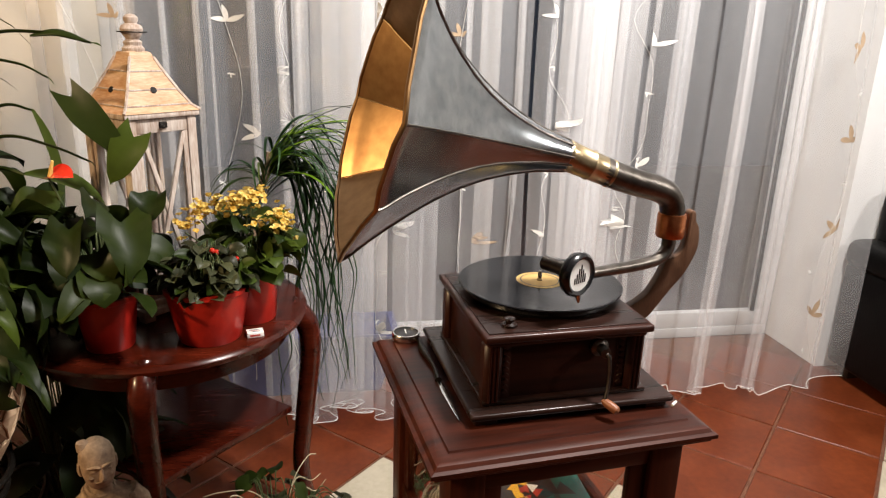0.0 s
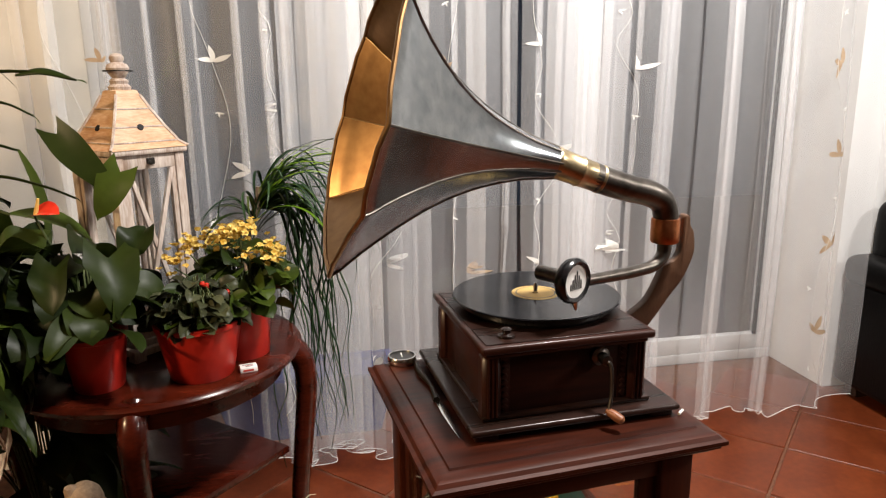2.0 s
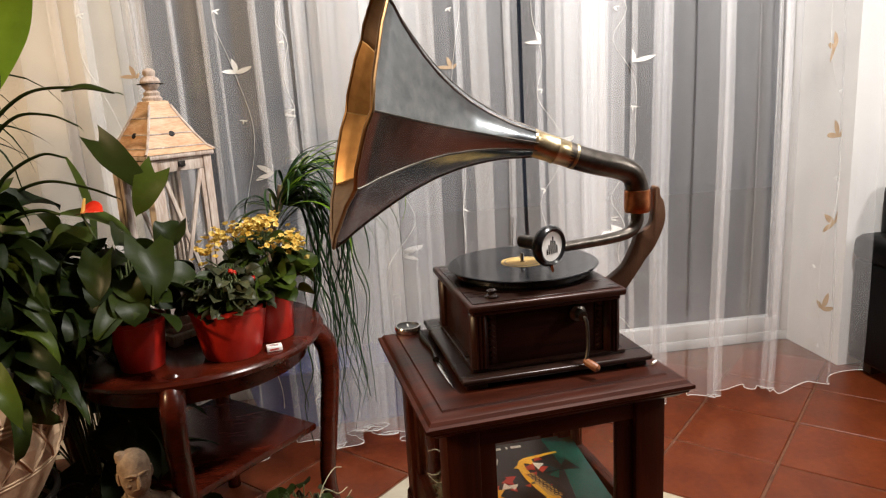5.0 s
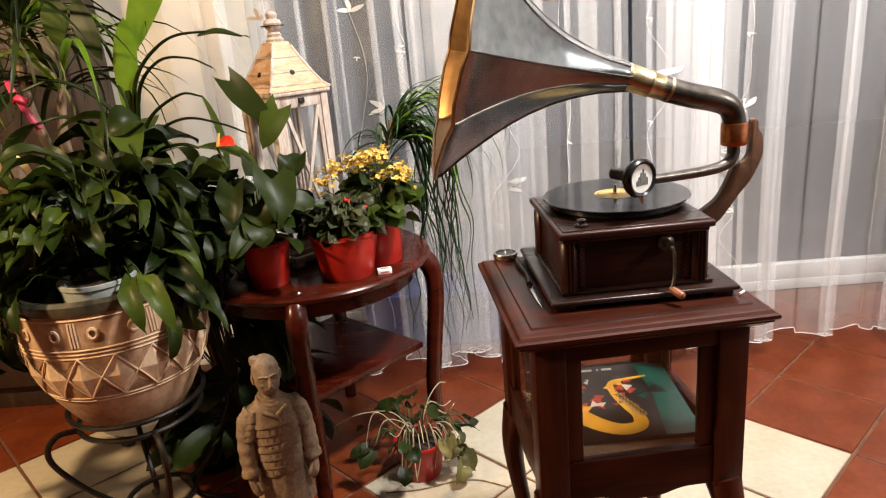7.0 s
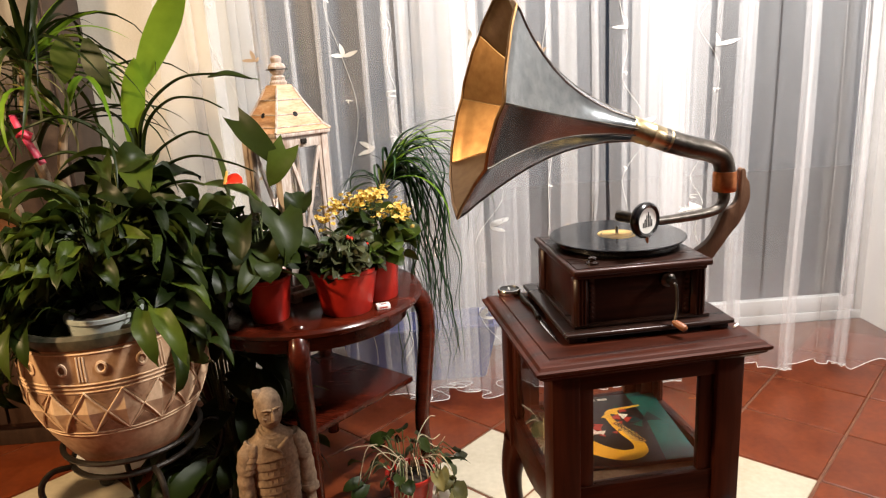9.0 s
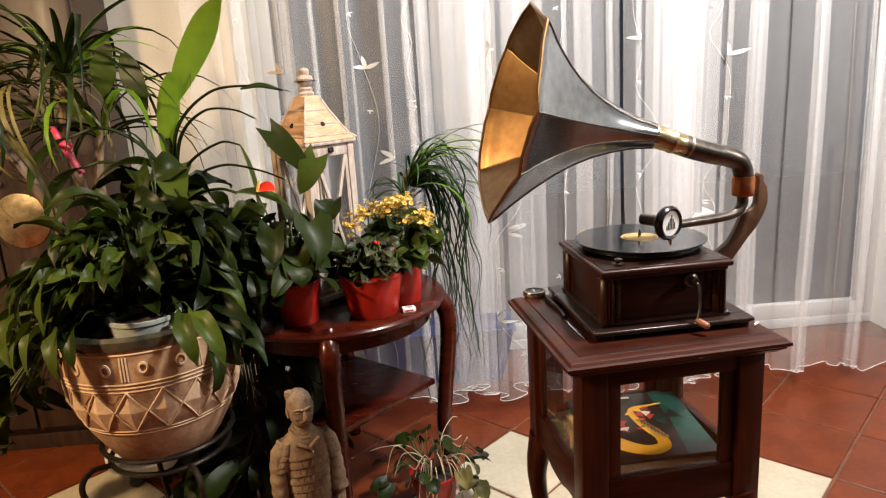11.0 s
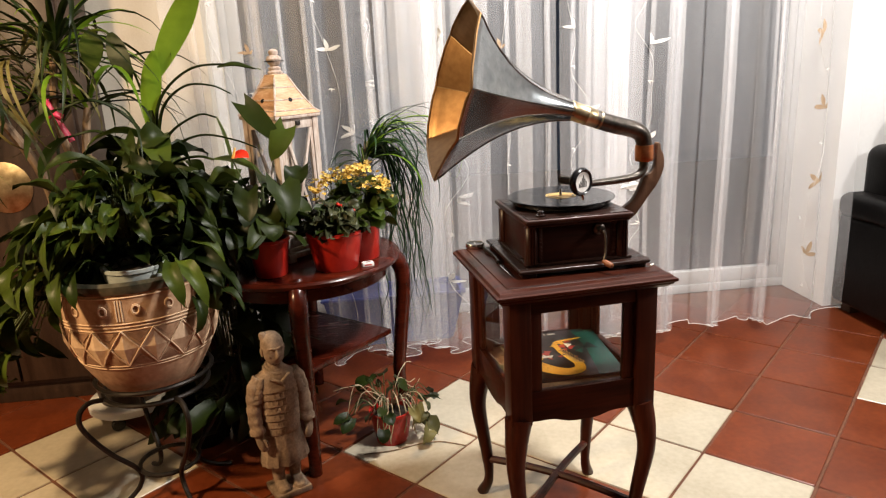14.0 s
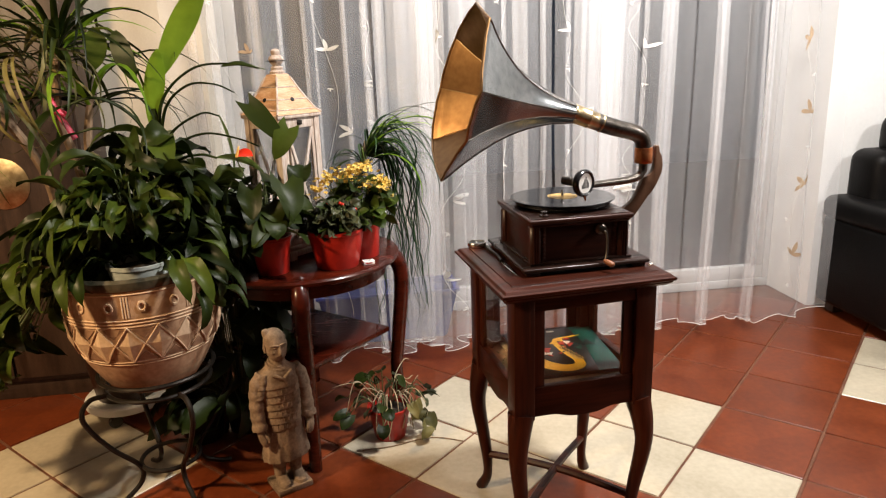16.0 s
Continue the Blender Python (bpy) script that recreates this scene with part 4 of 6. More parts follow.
def big_pot(m):
    s = thing("patterned_clay_pot", "large round clay planter with carved diamonds and a white wash", "planter", m)
    prof = [(0, 0.0), (0.110, 0.0), (0.125, 0.006), (0.150, 0.035), (0.185, 0.085), (0.208, 0.135), (0.220, 0.185), (0.224, 0.225), (0.223, 0.262), (0.219, 0.290), (0.222, 0.296), (0.222, 0.306), (0.214, 0.312), (0.202, 0.310), (0.196, 0.295), (0.19, 0.26)]
    part("wall", lathe(prof, 72), M_clay, s)
    part("rim_glaze", lathe([(0.2235, 0.289), (0.2255, 0.297), (0.2245, 0.308), (0.215, 0.3145), (0.203, 0.3125), (0.197, 0.300)], 72), M_green_glaze, s, "dark green glazed rim")

    def rad(z):
        for (a, za), (b, zb) in zip(prof[1:], prof[2:]):
            if za <= z <= zb:
                return a + (b - a) * (z - za) / (zb - za)
        return 0.22

    for z in (0.205, 0.213, 0.221, 0.112, 0.105, 0.281):
        part("groove_band", tube([((rad(z) + 0.0005) * math.cos(a), (rad(z) + 0.0005) * math.sin(a), z) for a in [2 * math.pi * q / 72 for q in range(72)]], 0.0019, 6, closed=True), M_clay_pale, s)
    n = 17
    for k in range(n):
        a0 = 2 * math.pi * (k + 0.5) / n
        bm = bmesh.new()
        half = 2 * math.pi / n * 0.485

        def P(da, z, out):
            r = rad(z) + out
            return bm.verts.new((r * math.cos(a0 + da), r * math.sin(a0 + da), z))
        l, rr, tp, bt, mid = P(-half, 0.160, 0.002), P(half, 0.160, 0.002), P(0, 0.202, 0.002), P(0, 0.116, 0.005), P(0, 0.160, 0.011)
        for f in ((l, mid, tp), (tp, mid, rr), (rr, mid, bt), (bt, mid, l)):
            bm.faces.new(f[::-1])
        bmesh.ops.recalc_face_normals(bm, faces=bm.faces[:])
        part("diamond", bm, M_clay_pale, s, smooth=False)
        for za, zb, da in ((0.160, 0.204, -half), (0.160, 0.204, half), (0.160, 0.114, -half), (0.160, 0.114, half)):
            ends = [((rad(z) + 0.0035) * math.cos(a0 + d), (rad(z) + 0.0035) * math.sin(a0 + d), z) for z, d in ((za, da), ((za + zb) / 2, da / 2), (zb, 0.0))]
            part("carved_edge", tube(ends, 0.0024, 5), M_clay_pale, s)
        # Flat dark triangles: their colour carries the wash and shade of a recess.
        for z0_, z1_ in ((0.200, 0.176), (0.118, 0.142)):
            bm = bmesh.new()
            tri = [((rad(z) + 0.0012) * math.cos(a0 + half + d), (rad(z) + 0.0012) * math.sin(a0 + half + d), z) for z, d in ((z0_, -half * 0.8), (z0_, half * 0.8), (z1_, 0.0))]
            bm.faces.new([bm.verts.new(v) for v in tri])
            bmesh.ops.recalc_face_normals(bm, faces=bm.faces[:])
            bmesh.ops.solidify(bm, geom=bm.faces[:], thickness=0.002)
            part("dark_triangle", bm, M_clay_dark, s, smooth=False)
    for k in range(16):
        a0 = 2 * math.pi * (k + 0.3) / 16
        r = rad(0.252)
        m2 = Matrix.Translation((r * math.cos(a0), r * math.sin(a0), 0.252)) @ Euler((0, math.pi / 2, a0)).to_matrix().to_4x4()
        hole = part("round_boss", moved(lathe([(0.013, -0.002), (0.013, 0.003), (0.009, 0.004), (0.007, 0.001)], 18), m2), M_clay_pale, s)
        # Hollow coloured darker, wash and inner shade together.
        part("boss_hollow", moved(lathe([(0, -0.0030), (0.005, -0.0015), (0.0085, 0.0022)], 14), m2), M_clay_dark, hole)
        if k % 2:
            for d in (-0.012, 0, 0.012):
                a1 = a0 + math.pi / 16 + d / 0.22 * 0.6
                part("carved_stroke", tube([((rad(z) + 0.001) * math.cos(a1), (rad(z) + 0.001) * math.sin(a1), z) for z in (0.228, 0.25, 0.276)], 0.0022, 5), M_clay_pale, s)
    part("soil", lathe([(0.19, 0.262), (0.1, 0.268), (0, 0.27)], 32), M_soil, s, "dark potting soil")
    return s


big_pot(pose(PX - 0.006, PY, ZP + 0.004, 0, 0, 8) @ Matrix.Diagonal((0.935, 0.935, 1.16, 1)))

iron = thing("iron_plant_stand", "black wrought-iron plant stand with curled legs", "plant stand", pose(PX, PY, 0))
for r, z in ((0.160, 0.405), (0.146, 0.362), (0.085, 0.105)):
    part("ring", tube([(r * math.cos(2 * math.pi * q / 48), r * math.sin(2 * math.pi * q / 48), z) for q in range(48)], 0.007, 8, closed=True), M_iron, iron)
for a in (-145, -55, 35, 125):
    c, s_ = math.cos(radians(a)), math.sin(radians(a))
    pts = smooth_path([(r * c, r * s_, z) for r, z in ((0.146, 0.362), (0.192, 0.365), (0.220, 0.335), (0.213, 0.285), (0.160, 0.195), (0.092, 0.110), (0.095, 0.060), (0.140, 0.025), (0.185, 0.008))], 6)
    part("leg", tube(pts, 0.0075, 8), M_iron, iron)

sil = pot("silver_inner_pot", "shiny silver flower pot standing in the clay planter", pose(PX + 0.022, PY - 0.085, ZP + 0.285), 0.082, 0.070, 0.105, M_gold_foil)
lily = thing("peace_lily", "dense dark green leafy plant spilling over the clay planter", "plant", pose(PX, PY, ZP + 0.33))
for seed, n, base, spread, z0, z1, ln, wd, lift, droop, yaw, mt, lab in (
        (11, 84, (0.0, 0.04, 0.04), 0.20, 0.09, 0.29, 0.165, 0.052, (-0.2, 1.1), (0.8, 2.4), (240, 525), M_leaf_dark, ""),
        (12, 64, (-0.02, -0.01, 0.04), 0.20, 0.08, 0.25, 0.160, 0.048, (-0.3, 0.9), (1.0, 2.4), (250, 520), M_leaf, "fresher green outer leaves"),
        (13, 95, (-0.22, 0.03, 0.02), 0.27, -0.24, 0.12, 0.17, 0.042, (-0.9, 0.4), (1.0, 2.6), (30, 165), M_leaf, "long leaves hanging over the rim"),
        (14, 30, (0.0, -0.01, 0.12), 0.15, 0.17, 0.26, 0.125, 0.044, (0.1, 1.0), (0.6, 1.5), (120, 250), M_leaf, ""),
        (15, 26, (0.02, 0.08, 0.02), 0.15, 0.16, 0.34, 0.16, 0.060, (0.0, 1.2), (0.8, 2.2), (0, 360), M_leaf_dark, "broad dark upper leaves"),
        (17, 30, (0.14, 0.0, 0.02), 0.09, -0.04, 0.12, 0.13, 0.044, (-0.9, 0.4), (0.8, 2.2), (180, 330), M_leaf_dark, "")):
    L, S = tuft(seed, n, base, spread, z0, z1, ln, wd, "lance", lift, droop, yaw=yaw, wave=0.16, fold=0.34, rows=7)
    L.make("foliage", mt, lily, lab)
    S.make("stalk_mass", M_stem, lily, kind="stuff")
# Filler leaves use the darker green to put shade between the leaves.
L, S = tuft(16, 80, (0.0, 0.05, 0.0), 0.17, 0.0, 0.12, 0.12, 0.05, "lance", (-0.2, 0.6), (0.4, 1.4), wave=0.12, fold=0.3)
L.make("foliage", M_leaf_dark, lily, "inner leaves filling the planter, coloured darker for the shaded gaps")
S.make("stalk_mass", M_stem, lily, kind="stuff")
Lh = Leaves()
for ax, ay, yw, ln in ((-0.105, -0.17, 160, 0.15), (-0.085, -0.18, 172, 0.12), (0.135, -0.16, 195, 0.15), (0.155, -0.15, 215, 0.17), (-0.18, -0.12, 130, 0.16), (-0.15, -0.16, 140, 0.14)):
    Lh.put(blade(ln, 0.046, 1.3, 0.34, 8, "lance", -0.2, 0.18), aim((ax, ay, 0.075), yw, 0, 14))
    Lh.bm(tube(smooth_path([(ax * 0.4, ay * 0.4, 0.04), (ax * 0.8, ay * 0.8, 0.09), (ax, ay, 0.075)], 4), 0.0022, 5))
Lh.make("foliage", M_leaf, lily, "leaves drooping over the planter's rim")

# tall plant with a lime leaf and long bowed stalks, growing behind the planter
tall = thing("dieffenbachia", "tall plant with one lime-green leaf and bowed stalks", "plant", pose(-0.645, 1.56, 0.0))
tp = pot("nursery_pot", "dark plastic pot behind the clay planter", pose(-0.645, 1.62, 0.0), 0.085, 0.065, 0.17, M_iron)
part("stem", tube(smooth_path([(0, 0.06, 0.15), (0.005, 0.04, 0.5), (0.0, 0.01, 0.8), (0.005, 0, 1.02), (0.0, 0.0, 1.14)], 6), lambda t: 0.013 - 0.005 * t, 8), M_leaf_dark, tall)
Lf = Leaves()
Lf.put(blade(0.24, 0.058, 0.1, 0.35, 10, "lance", 1.50, 0.03), Matrix.Translation((-0.014, 0, 1.08)) @ pose(0, 0, 0, 0, 12, 0) @ pose(0, 0, 0, 0, 0, 190))
Lf.put(blade(0.34, 0.074, 0.35, 0.32, 14, "lance", 1.50, 0.10), Matrix.Translation((0.018, 0, 1.22)) @ pose(0, 0, 0, 0, 30, 0) @ pose(0, 0, 0, 0, 0, 200))
Lf.make("lime_leaf", M_leaf_lime, tall, "bright lime-green upright leaf")
Ld = Leaves()
Ld.put(blade(0.12, 0.066, 0.3, 0.12, 9, "lance", -1.35, 0.03), Matrix.Translation((-0.125, -0.01, 1.375)) @ pose(0, 0, 0, 0, 8, 0) @ pose(0, 0, 0, 0, 0, 185))
Ld.bm(tube(smooth_path([(0, 0, 1.10), (-0.03, 0, 1.25), (-0.08, -0.005, 1.36), (-0.125, -0.01, 1.375)], 6), 0.004, 6))
Ld.put(blade(0.16, 0.062, 0.4, 0.15, 9, "lance", -1.2, 0.03), Matrix.Translation((-0.075, -0.01, 1.365)) @ pose(0, 0, 0, 0, -18, 0) @ pose(0, 0, 0, 0, 0, 175))
for yw, ln, wd, lf, dr, z in ((120, 0.24, 0.09, 0.9, 1.6, 1.02), (200, 0.25, 0.09, 0.8, 1.8, 1.0), (20, 0.26, 0.09, 0.9, 1.9, 1.0), (150, 0.26, 0.10, 0.5, 1.7, 0.95), (-30, 0.24, 0.09, 0.6, 1.9, 0.95), (-140, 0.22, 0.09, 0.7, 2.0, 0.93)):
    Ld.put(blade(ln, wd, dr, 0.14, 9, "lance", lf, 0.04), aim((0, 0, z), yw, 0, 10))
Ld.make("foliage", M_leaf, tall)
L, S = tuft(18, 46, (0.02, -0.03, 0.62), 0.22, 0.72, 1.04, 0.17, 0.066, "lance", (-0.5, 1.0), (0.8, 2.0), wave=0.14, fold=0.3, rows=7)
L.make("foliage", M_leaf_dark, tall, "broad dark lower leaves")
S.make("stalk_mass", M_stem, tall, kind="stuff")
# bowed stalks with drooping leaves on their ends
for pts, ln, wd, yw, lf, dr, sh in (
        ([(0, 0, 1.0), (0.03, -0.01, 1.16), (0.13, -0.03, 1.25), (0.24, -0.05, 1.262), (0.33, -0.06, 1.245)], 0.02, 0.01, -90, -0.2, 0.3, "lance"),
        ([(0, 0, 1.0), (0.04, -0.02, 1.14), (0.12, -0.06, 1.205), (0.20, -0.08, 1.205), (0.255, -0.09, 1.18)], 0.02, 0.01, -75, -0.9, 0.3, "lance"),
        ([(0, 0, 0.98), (0.05, -0.01, 1.07), (0.14, -0.02, 1.12), (0.19, -0.01, 1.11)], 0.27, 0.05, -90, -1.3, 0.5, "lance"),
        ([(0, 0, 0.96), (0.06, -0.02, 1.03), (0.15, -0.04, 1.062), (0.25, -0.08, 1.045), (0.31, -0.09, 1.02)], 0.02, 0.01, -70, -0.7, 0.6, "lance"),
        ([(0, 0, 0.93), (0.06, -0.03, 0.985), (0.13, -0.05, 1.0), (0.18, -0.07, 0.99)], 0.16, 0.06, -85, -0.1, 0.7, "lance"),
        ([(0, 0, 0.95), (-0.06, -0.03, 1.03), (-0.14, -0.05, 1.09), (-0.22, -0.06, 1.08)], 0.17, 0.06, 85, -0.5, 0.9, "lance"),
        ([(0, 0, 1.0), (-0.05, -0.04, 1.12), (-0.13, -0.08, 1.18), (-0.22, -0.1, 1.16)], 0.18, 0.06, 95, -0.5, 0.9, "lance")):
    part("bowed_stalk", tube(smooth_path(pts, 7), lambda t: 0.0065 - 0.003 * t, 6, flat=0.6), M_leaf_dark, tall)
    one = Leaves()
    one.put(blade(ln, wd, dr, 0.15, 9, sh, lf), aim(pts[-1], yw, 0, 15))
    one.make("drooping_leaf", M_leaf, tall)
Lk = Leaves()
Lk.put(blade(0.155, 0.062, 0.4, 0.30, 12, "heart", -1.25, 0.05), Matrix.Translation((0.292, -0.09, 1.145)) @ pose(0, 0, 0, 0, -38, 0) @ pose(0, 0, 0, 0, 0, 190))
Lk.make("drooping_leaf", M_leaf_dark, tall, "large dark glossy hanging leaf")
Lk = Leaves()
Lk.put(blade(0.105, 0.070, 0.5, 0.3, 10, "heart", -1.15, 0.05), Matrix.Translation((0.400, -0.10, 1.07)) @ pose(0, 0, 0, 0, 26, 0) @ pose(0, 0, 0, 0, 0, 172))
Lk.make("drooping_leaf", M_leaf, tall)
Sp = Leaves()
Sp.bm(tube(smooth_path([(0.22, -0.05, 1.255), (0.27, -0.055, 1.262), (0.33, -0.06, 1.245)], 6), lambda t: 0.0095 * math.sin(math.pi * (0.1 + 0.85 * t)), 6, flat=0.3))
Sp.make("stalk_blade", M_leaf_dark, tall)

# pony-tail crown on a trolley
trolley = thing("plant_trolley", "round white plant trolley on black castors", "trolley", pose(-0.96, 1.86, 0))
part("disc", lathe([(0, 0.055), (0.145, 0.055), (0.150, 0.060), (0.150, 0.082), (0.145, 0.087), (0, 0.087)], 48), M_white, trolley)
for a in (-100, 20, 140):
    c, s_ = math.cos(radians(a)), math.sin(radians(a))
    part("castor", moved(lathe([(0, -0.011), (0.020, -0.011), (0.024, -0.006), (0.024, 0.006), (0.020, 0.011), (0, 0.011)], 20), pose(0.115 * c, 0.115 * s_, 0.024, 90, 0, 30)), M_black, trolley, "black castor")
    part("castor_fork", bx((0.115 * c - 0.008, 0.115 * s_ - 0.008, 0.043), (0.115 * c + 0.008, 0.115 * s_ + 0.008, 0.056), 0.001), M_iron, trolley)
pot("dark_plant_pot", "dark brown plant pot on the white trolley", pose(-0.96, 1.86, 0.087), 0.140, 0.105, 0.26, M_dark_wood)
drac = thing("dragon_tree", "dragon tree with thin arching leaves and a pink ribbon", "plant", pose(-0.96, 1.86, 0.33))
trunks = [[(0, 0, 0), (0.02, -0.10, 0.28), (0.05, -0.22, 0.60), (0.03, -0.26, 0.80), (0.055, -0.26, 1.0)],
          [(-0.03, 0, 0), (-0.05, -0.16, 0.35), (-0.02, -0.3, 0.62), (-0.09, -0.33, 0.80), (-0.17, -0.33, 0.93)],
          [(0.03, 0, 0), (0.10, -0.12, 0.4), (0.09, -0.24, 0.66), (0.12, -0.24, 0.85)]]
for tr in trunks:
    part("trunk", tube(smooth_path(tr, 6), lambda t: 0.020 - 0.009 * t, 8), M_bark, drac)
Lx, Ly = Leaves(), Leaves()
rng = random.Random(21)
for (cx, cy, cz), n in (((0.055, -0.26, 1.0), 46), ((-0.17, -0.33, 0.93), 44), ((0.12, -0.24, 0.85), 20)):
    for k in range(n):
        ln = rng.uniform(0.22, 0.46)
        (Ly if k % 5 == 0 else Lx).put(blade(ln * 1.12, rng.uniform(0.012, 0.022), rng.uniform(0.9, 2.6), 0.25, 10, "strap", rng.uniform(0.1, 1.35)), aim((cx, cy, cz - rng.random() * 0.05), rng.uniform(0, 360), 0, rng.uniform(-20, 20)))
Lz = Leaves()
for k in range(58):
    cx, cy, cz = rng.choice(((-0.17, -0.33, 0.90), (-0.02, -0.30, 0.98), (-0.22, -0.25, 1.05)))
    Lz.put(blade(rng.uniform(0.28, 0.55), rng.uniform(0.009, 0.016), rng.uniform(1.8, 3.2), 0.25, 12, "strap", rng.uniform(0.0, 1.2)), aim((cx, cy, cz - rng.random() * 0.08), rng.uniform(60, 300), 0, rng.uniform(-20, 20)))
Lz.make("foliage", M_leaf_straw, drac, "old straw-coloured hanging blades")
Lx.make("foliage", M_leaf_dark, drac)
Ly.make("foliage", M_leaf_lime, drac, "paler yellow-green blades")
rib = thing("pink_ribbon", "bright pink ribbon tied to the dragon tree", "ribbon", pose(-0.897, 1.527, 1.14))
part("band", tube(smooth_path([(-0.02, -0.01, 0.05), (-0.008, -0.02, 0.025), (0.0, -0.016, 0.0), (0.014, -0.018, -0.03), (0.034, -0.014, -0.075)], 6), 0.009, 8, flat=0.25), M_pink, rib)
part("knot", moved(tube(smooth_path([(-0.016, -0.01, 0.0), (0.0, -0.022, 0.008), (0.018, -0.012, -0.004)], 6), 0.010, 8, flat=0.5), Matrix.Identity(4)), M_pink, rib)

# dark trailing leaves between planter and table
ivy = thing("trailing_plant", "dark trailing plant hanging behind the statue", "plant", pose(-0.50, 1.60, 0.0))
pot("small_dark_pot", "dark pot behind the planter holding a trailing plant", pose(-0.50, 1.66, 0.0), 0.075, 0.06, 0.14, M_iron)
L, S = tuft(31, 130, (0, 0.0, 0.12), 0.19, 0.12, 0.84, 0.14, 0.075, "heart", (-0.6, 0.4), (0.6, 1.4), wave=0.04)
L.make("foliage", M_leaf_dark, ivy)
S.make("stalk_mass", M_stem, ivy, kind="stuff")

# red pots on the table
for lab, x, y, r1, r0, h in (("glossy red tapered pot with a small berry plant", -0.130, 1.472, 0.088, 0.064, 0.122),
                             ("glossy red pot behind, holding yellow flowers", -0.052, 1.572, 0.066, 0.055, 0.130),
                             ("red tapered pot holding the glossy leaved plant", -0.328, 1.445, 0.062, 0.046, 0.118)):
    p = pot("red_pot", lab, pose(x, y, TZ), r1, r0, h, M_red)
    tagged(p, group="red pots on the table")

berry = thing("berry_plant", "low bronze-green plant with a few red berries", "plant", pose(-0.130, 1.472, TZ + 0.109))
L, S = tuft(41, 150, (0, 0, 0.012), 0.085, 0.022, 0.075, 0.040, 0.028, "oval", (0.0, 0.9), (0.4, 1.2), fold=0.2, stem=0.0011)
L.make("foliage", M_leaf_bronze, berry)
S.make("stalk_mass", M_stem, berry, kind="stuff")
L, S = tuft(42, 14, (0.01, -0.02, 0.01), 0.080, 0.018, 0.06, 0.046, 0.034, "oval", (-0.2, 0.6), (0.4, 1.2), fold=0.2, stem=0.0011)
L.make("foliage", M_leaf, berry, "paler green outer leaves")
S.make("stalk_mass", M_stem, berry, kind="stuff")
for x, y, z in ((0.02, -0.03, 0.095), (0.028, -0.026, 0.09), (0.055, 0.02, 0.085), (-0.02, 0.01, 0.09), (0.065, -0.01, 0.07)):
    part("berry", moved(lathe([(0, -0.006), (0.004, -0.0045), (0.006, 0), (0.004, 0.0045), (0, 0.006)], 12), pose(x, y, z)), M_spathe, berry)

kal = thing("yellow_kalanchoe", "flowering plant with clusters of small yellow flowers", "plant", pose(-0.052, 1.572, TZ + 0.115))
L, S = tuft(43, 80, (0, 0, 0.0), 0.085, 0.01, 0.12, 0.07, 0.05, "oval", (0.0, 0.9), (0.4, 1.4), fold=0.15, stem=0.0015)
L.make("foliage", M_leaf, kal)
S.make("stalk_mass", M_stem, kal, kind="stuff")
rng = random.Random(44)
Fs = Leaves()
for cx, cy, cz, n in ((-0.125, -0.045, 0.115, 14), (-0.10, -0.02, 0.145, 12), (-0.03, -0.03, 0.165, 18), (0.015, -0.02, 0.175, 18), (0.0, 0.02, 0.165, 14), (0.07, -0.02, 0.135, 12), (0.092, -0.04, 0.11, 8), (-0.06, 0.0, 0.155, 10), (0.035, -0.05, 0.125, 8)):
    Fs.bm(tube(smooth_path([(0.2 * cx, 0.2 * cy, 0), (0.7 * cx, 0.7 * cy, cz * 0.6), (cx, cy, cz - 0.01)], 4), 0.0018, 5))
    Fl = Leaves()
    for k in range(n * 2):
        c = Vector((cx + rng.gauss(0, 0.015), cy + rng.gauss(0, 0.014), cz + rng.gauss(0, 0.012)))
        tilt, yw0 = rng.uniform(-60, 60), rng.uniform(0, 90)
        for q in range(4):
            Fl.put(blade(0.0085, 0.0075, 0.7, 0.3, 3, "oval", 0.7), Matrix.Translation(c) @ pose(0, 0, 0, tilt, tilt * 0.5, 0) @ pose(0, 0, 0, 0, 0, yw0 + 90 * q))
    Fl.make("flower_head", M_yellow, kal, "small four-petalled yellow flowers", kind="stuff")
Fs.make("flower_stalk", M_stem, kal)

anth = thing("anthurium", "glossy heart-leaved plant with one red flower", "plant", pose(-0.328, 1.445, TZ + 0.105))
L, S = tuft(51, 60, (-0.02, 0.02, 0), 0.135, 0.03, 0.19, 0.085, 0.064, "heart", (-0.3, 0.5), (0.5, 1.3), wave=0.02, stem=0.0025)
L.make("foliage", M_leaf_dark, anth)
S.make("stalk_mass", M_stem, anth, kind="stuff")
La = Leaves()
for at, yw, ln, wd, lf, dr in (((0.060, -0.055, 0.175), -150, 0.118, 0.100, -0.75, 0.6), ((0.100, -0.040, 0.165), -15, 0.080, 0.074, 1.05, 0.6), ((-0.115, -0.055, 0.165), 150, 0.125, 0.100, -0.8, 0.5),
                               ((-0.030, -0.065, 0.165), 172, 0.100, 0.080, -0.7, 0.5), ((0.085, -0.03, 0.085), -75, 0.11, 0.060, -0.5, 0.8), ((-0.06, -0.02, 0.19), 100, 0.10, 0.09, 0.3, 0.8),
                               ((-0.15, -0.04, 0.09), 120, 0.11, 0.085, -0.8, 0.6), ((-0.04, -0.08, 0.10), 165, 0.085, 0.065, -0.9, 0.4)):
    La.put(blade(ln, wd, dr, 0.36, 12, "heart", lf, 0.10), aim(at, yw, 0, rng.uniform(-10, 10)))
    La.bm(tube(smooth_path([(0, 0, 0), (at[0] * 0.5, at[1] * 0.5, at[2] * 0.75), at], 5), 0.0026, 6))
La.make("large_leaf", M_leaf_dark, anth, "large glossy heart-shaped leaves")
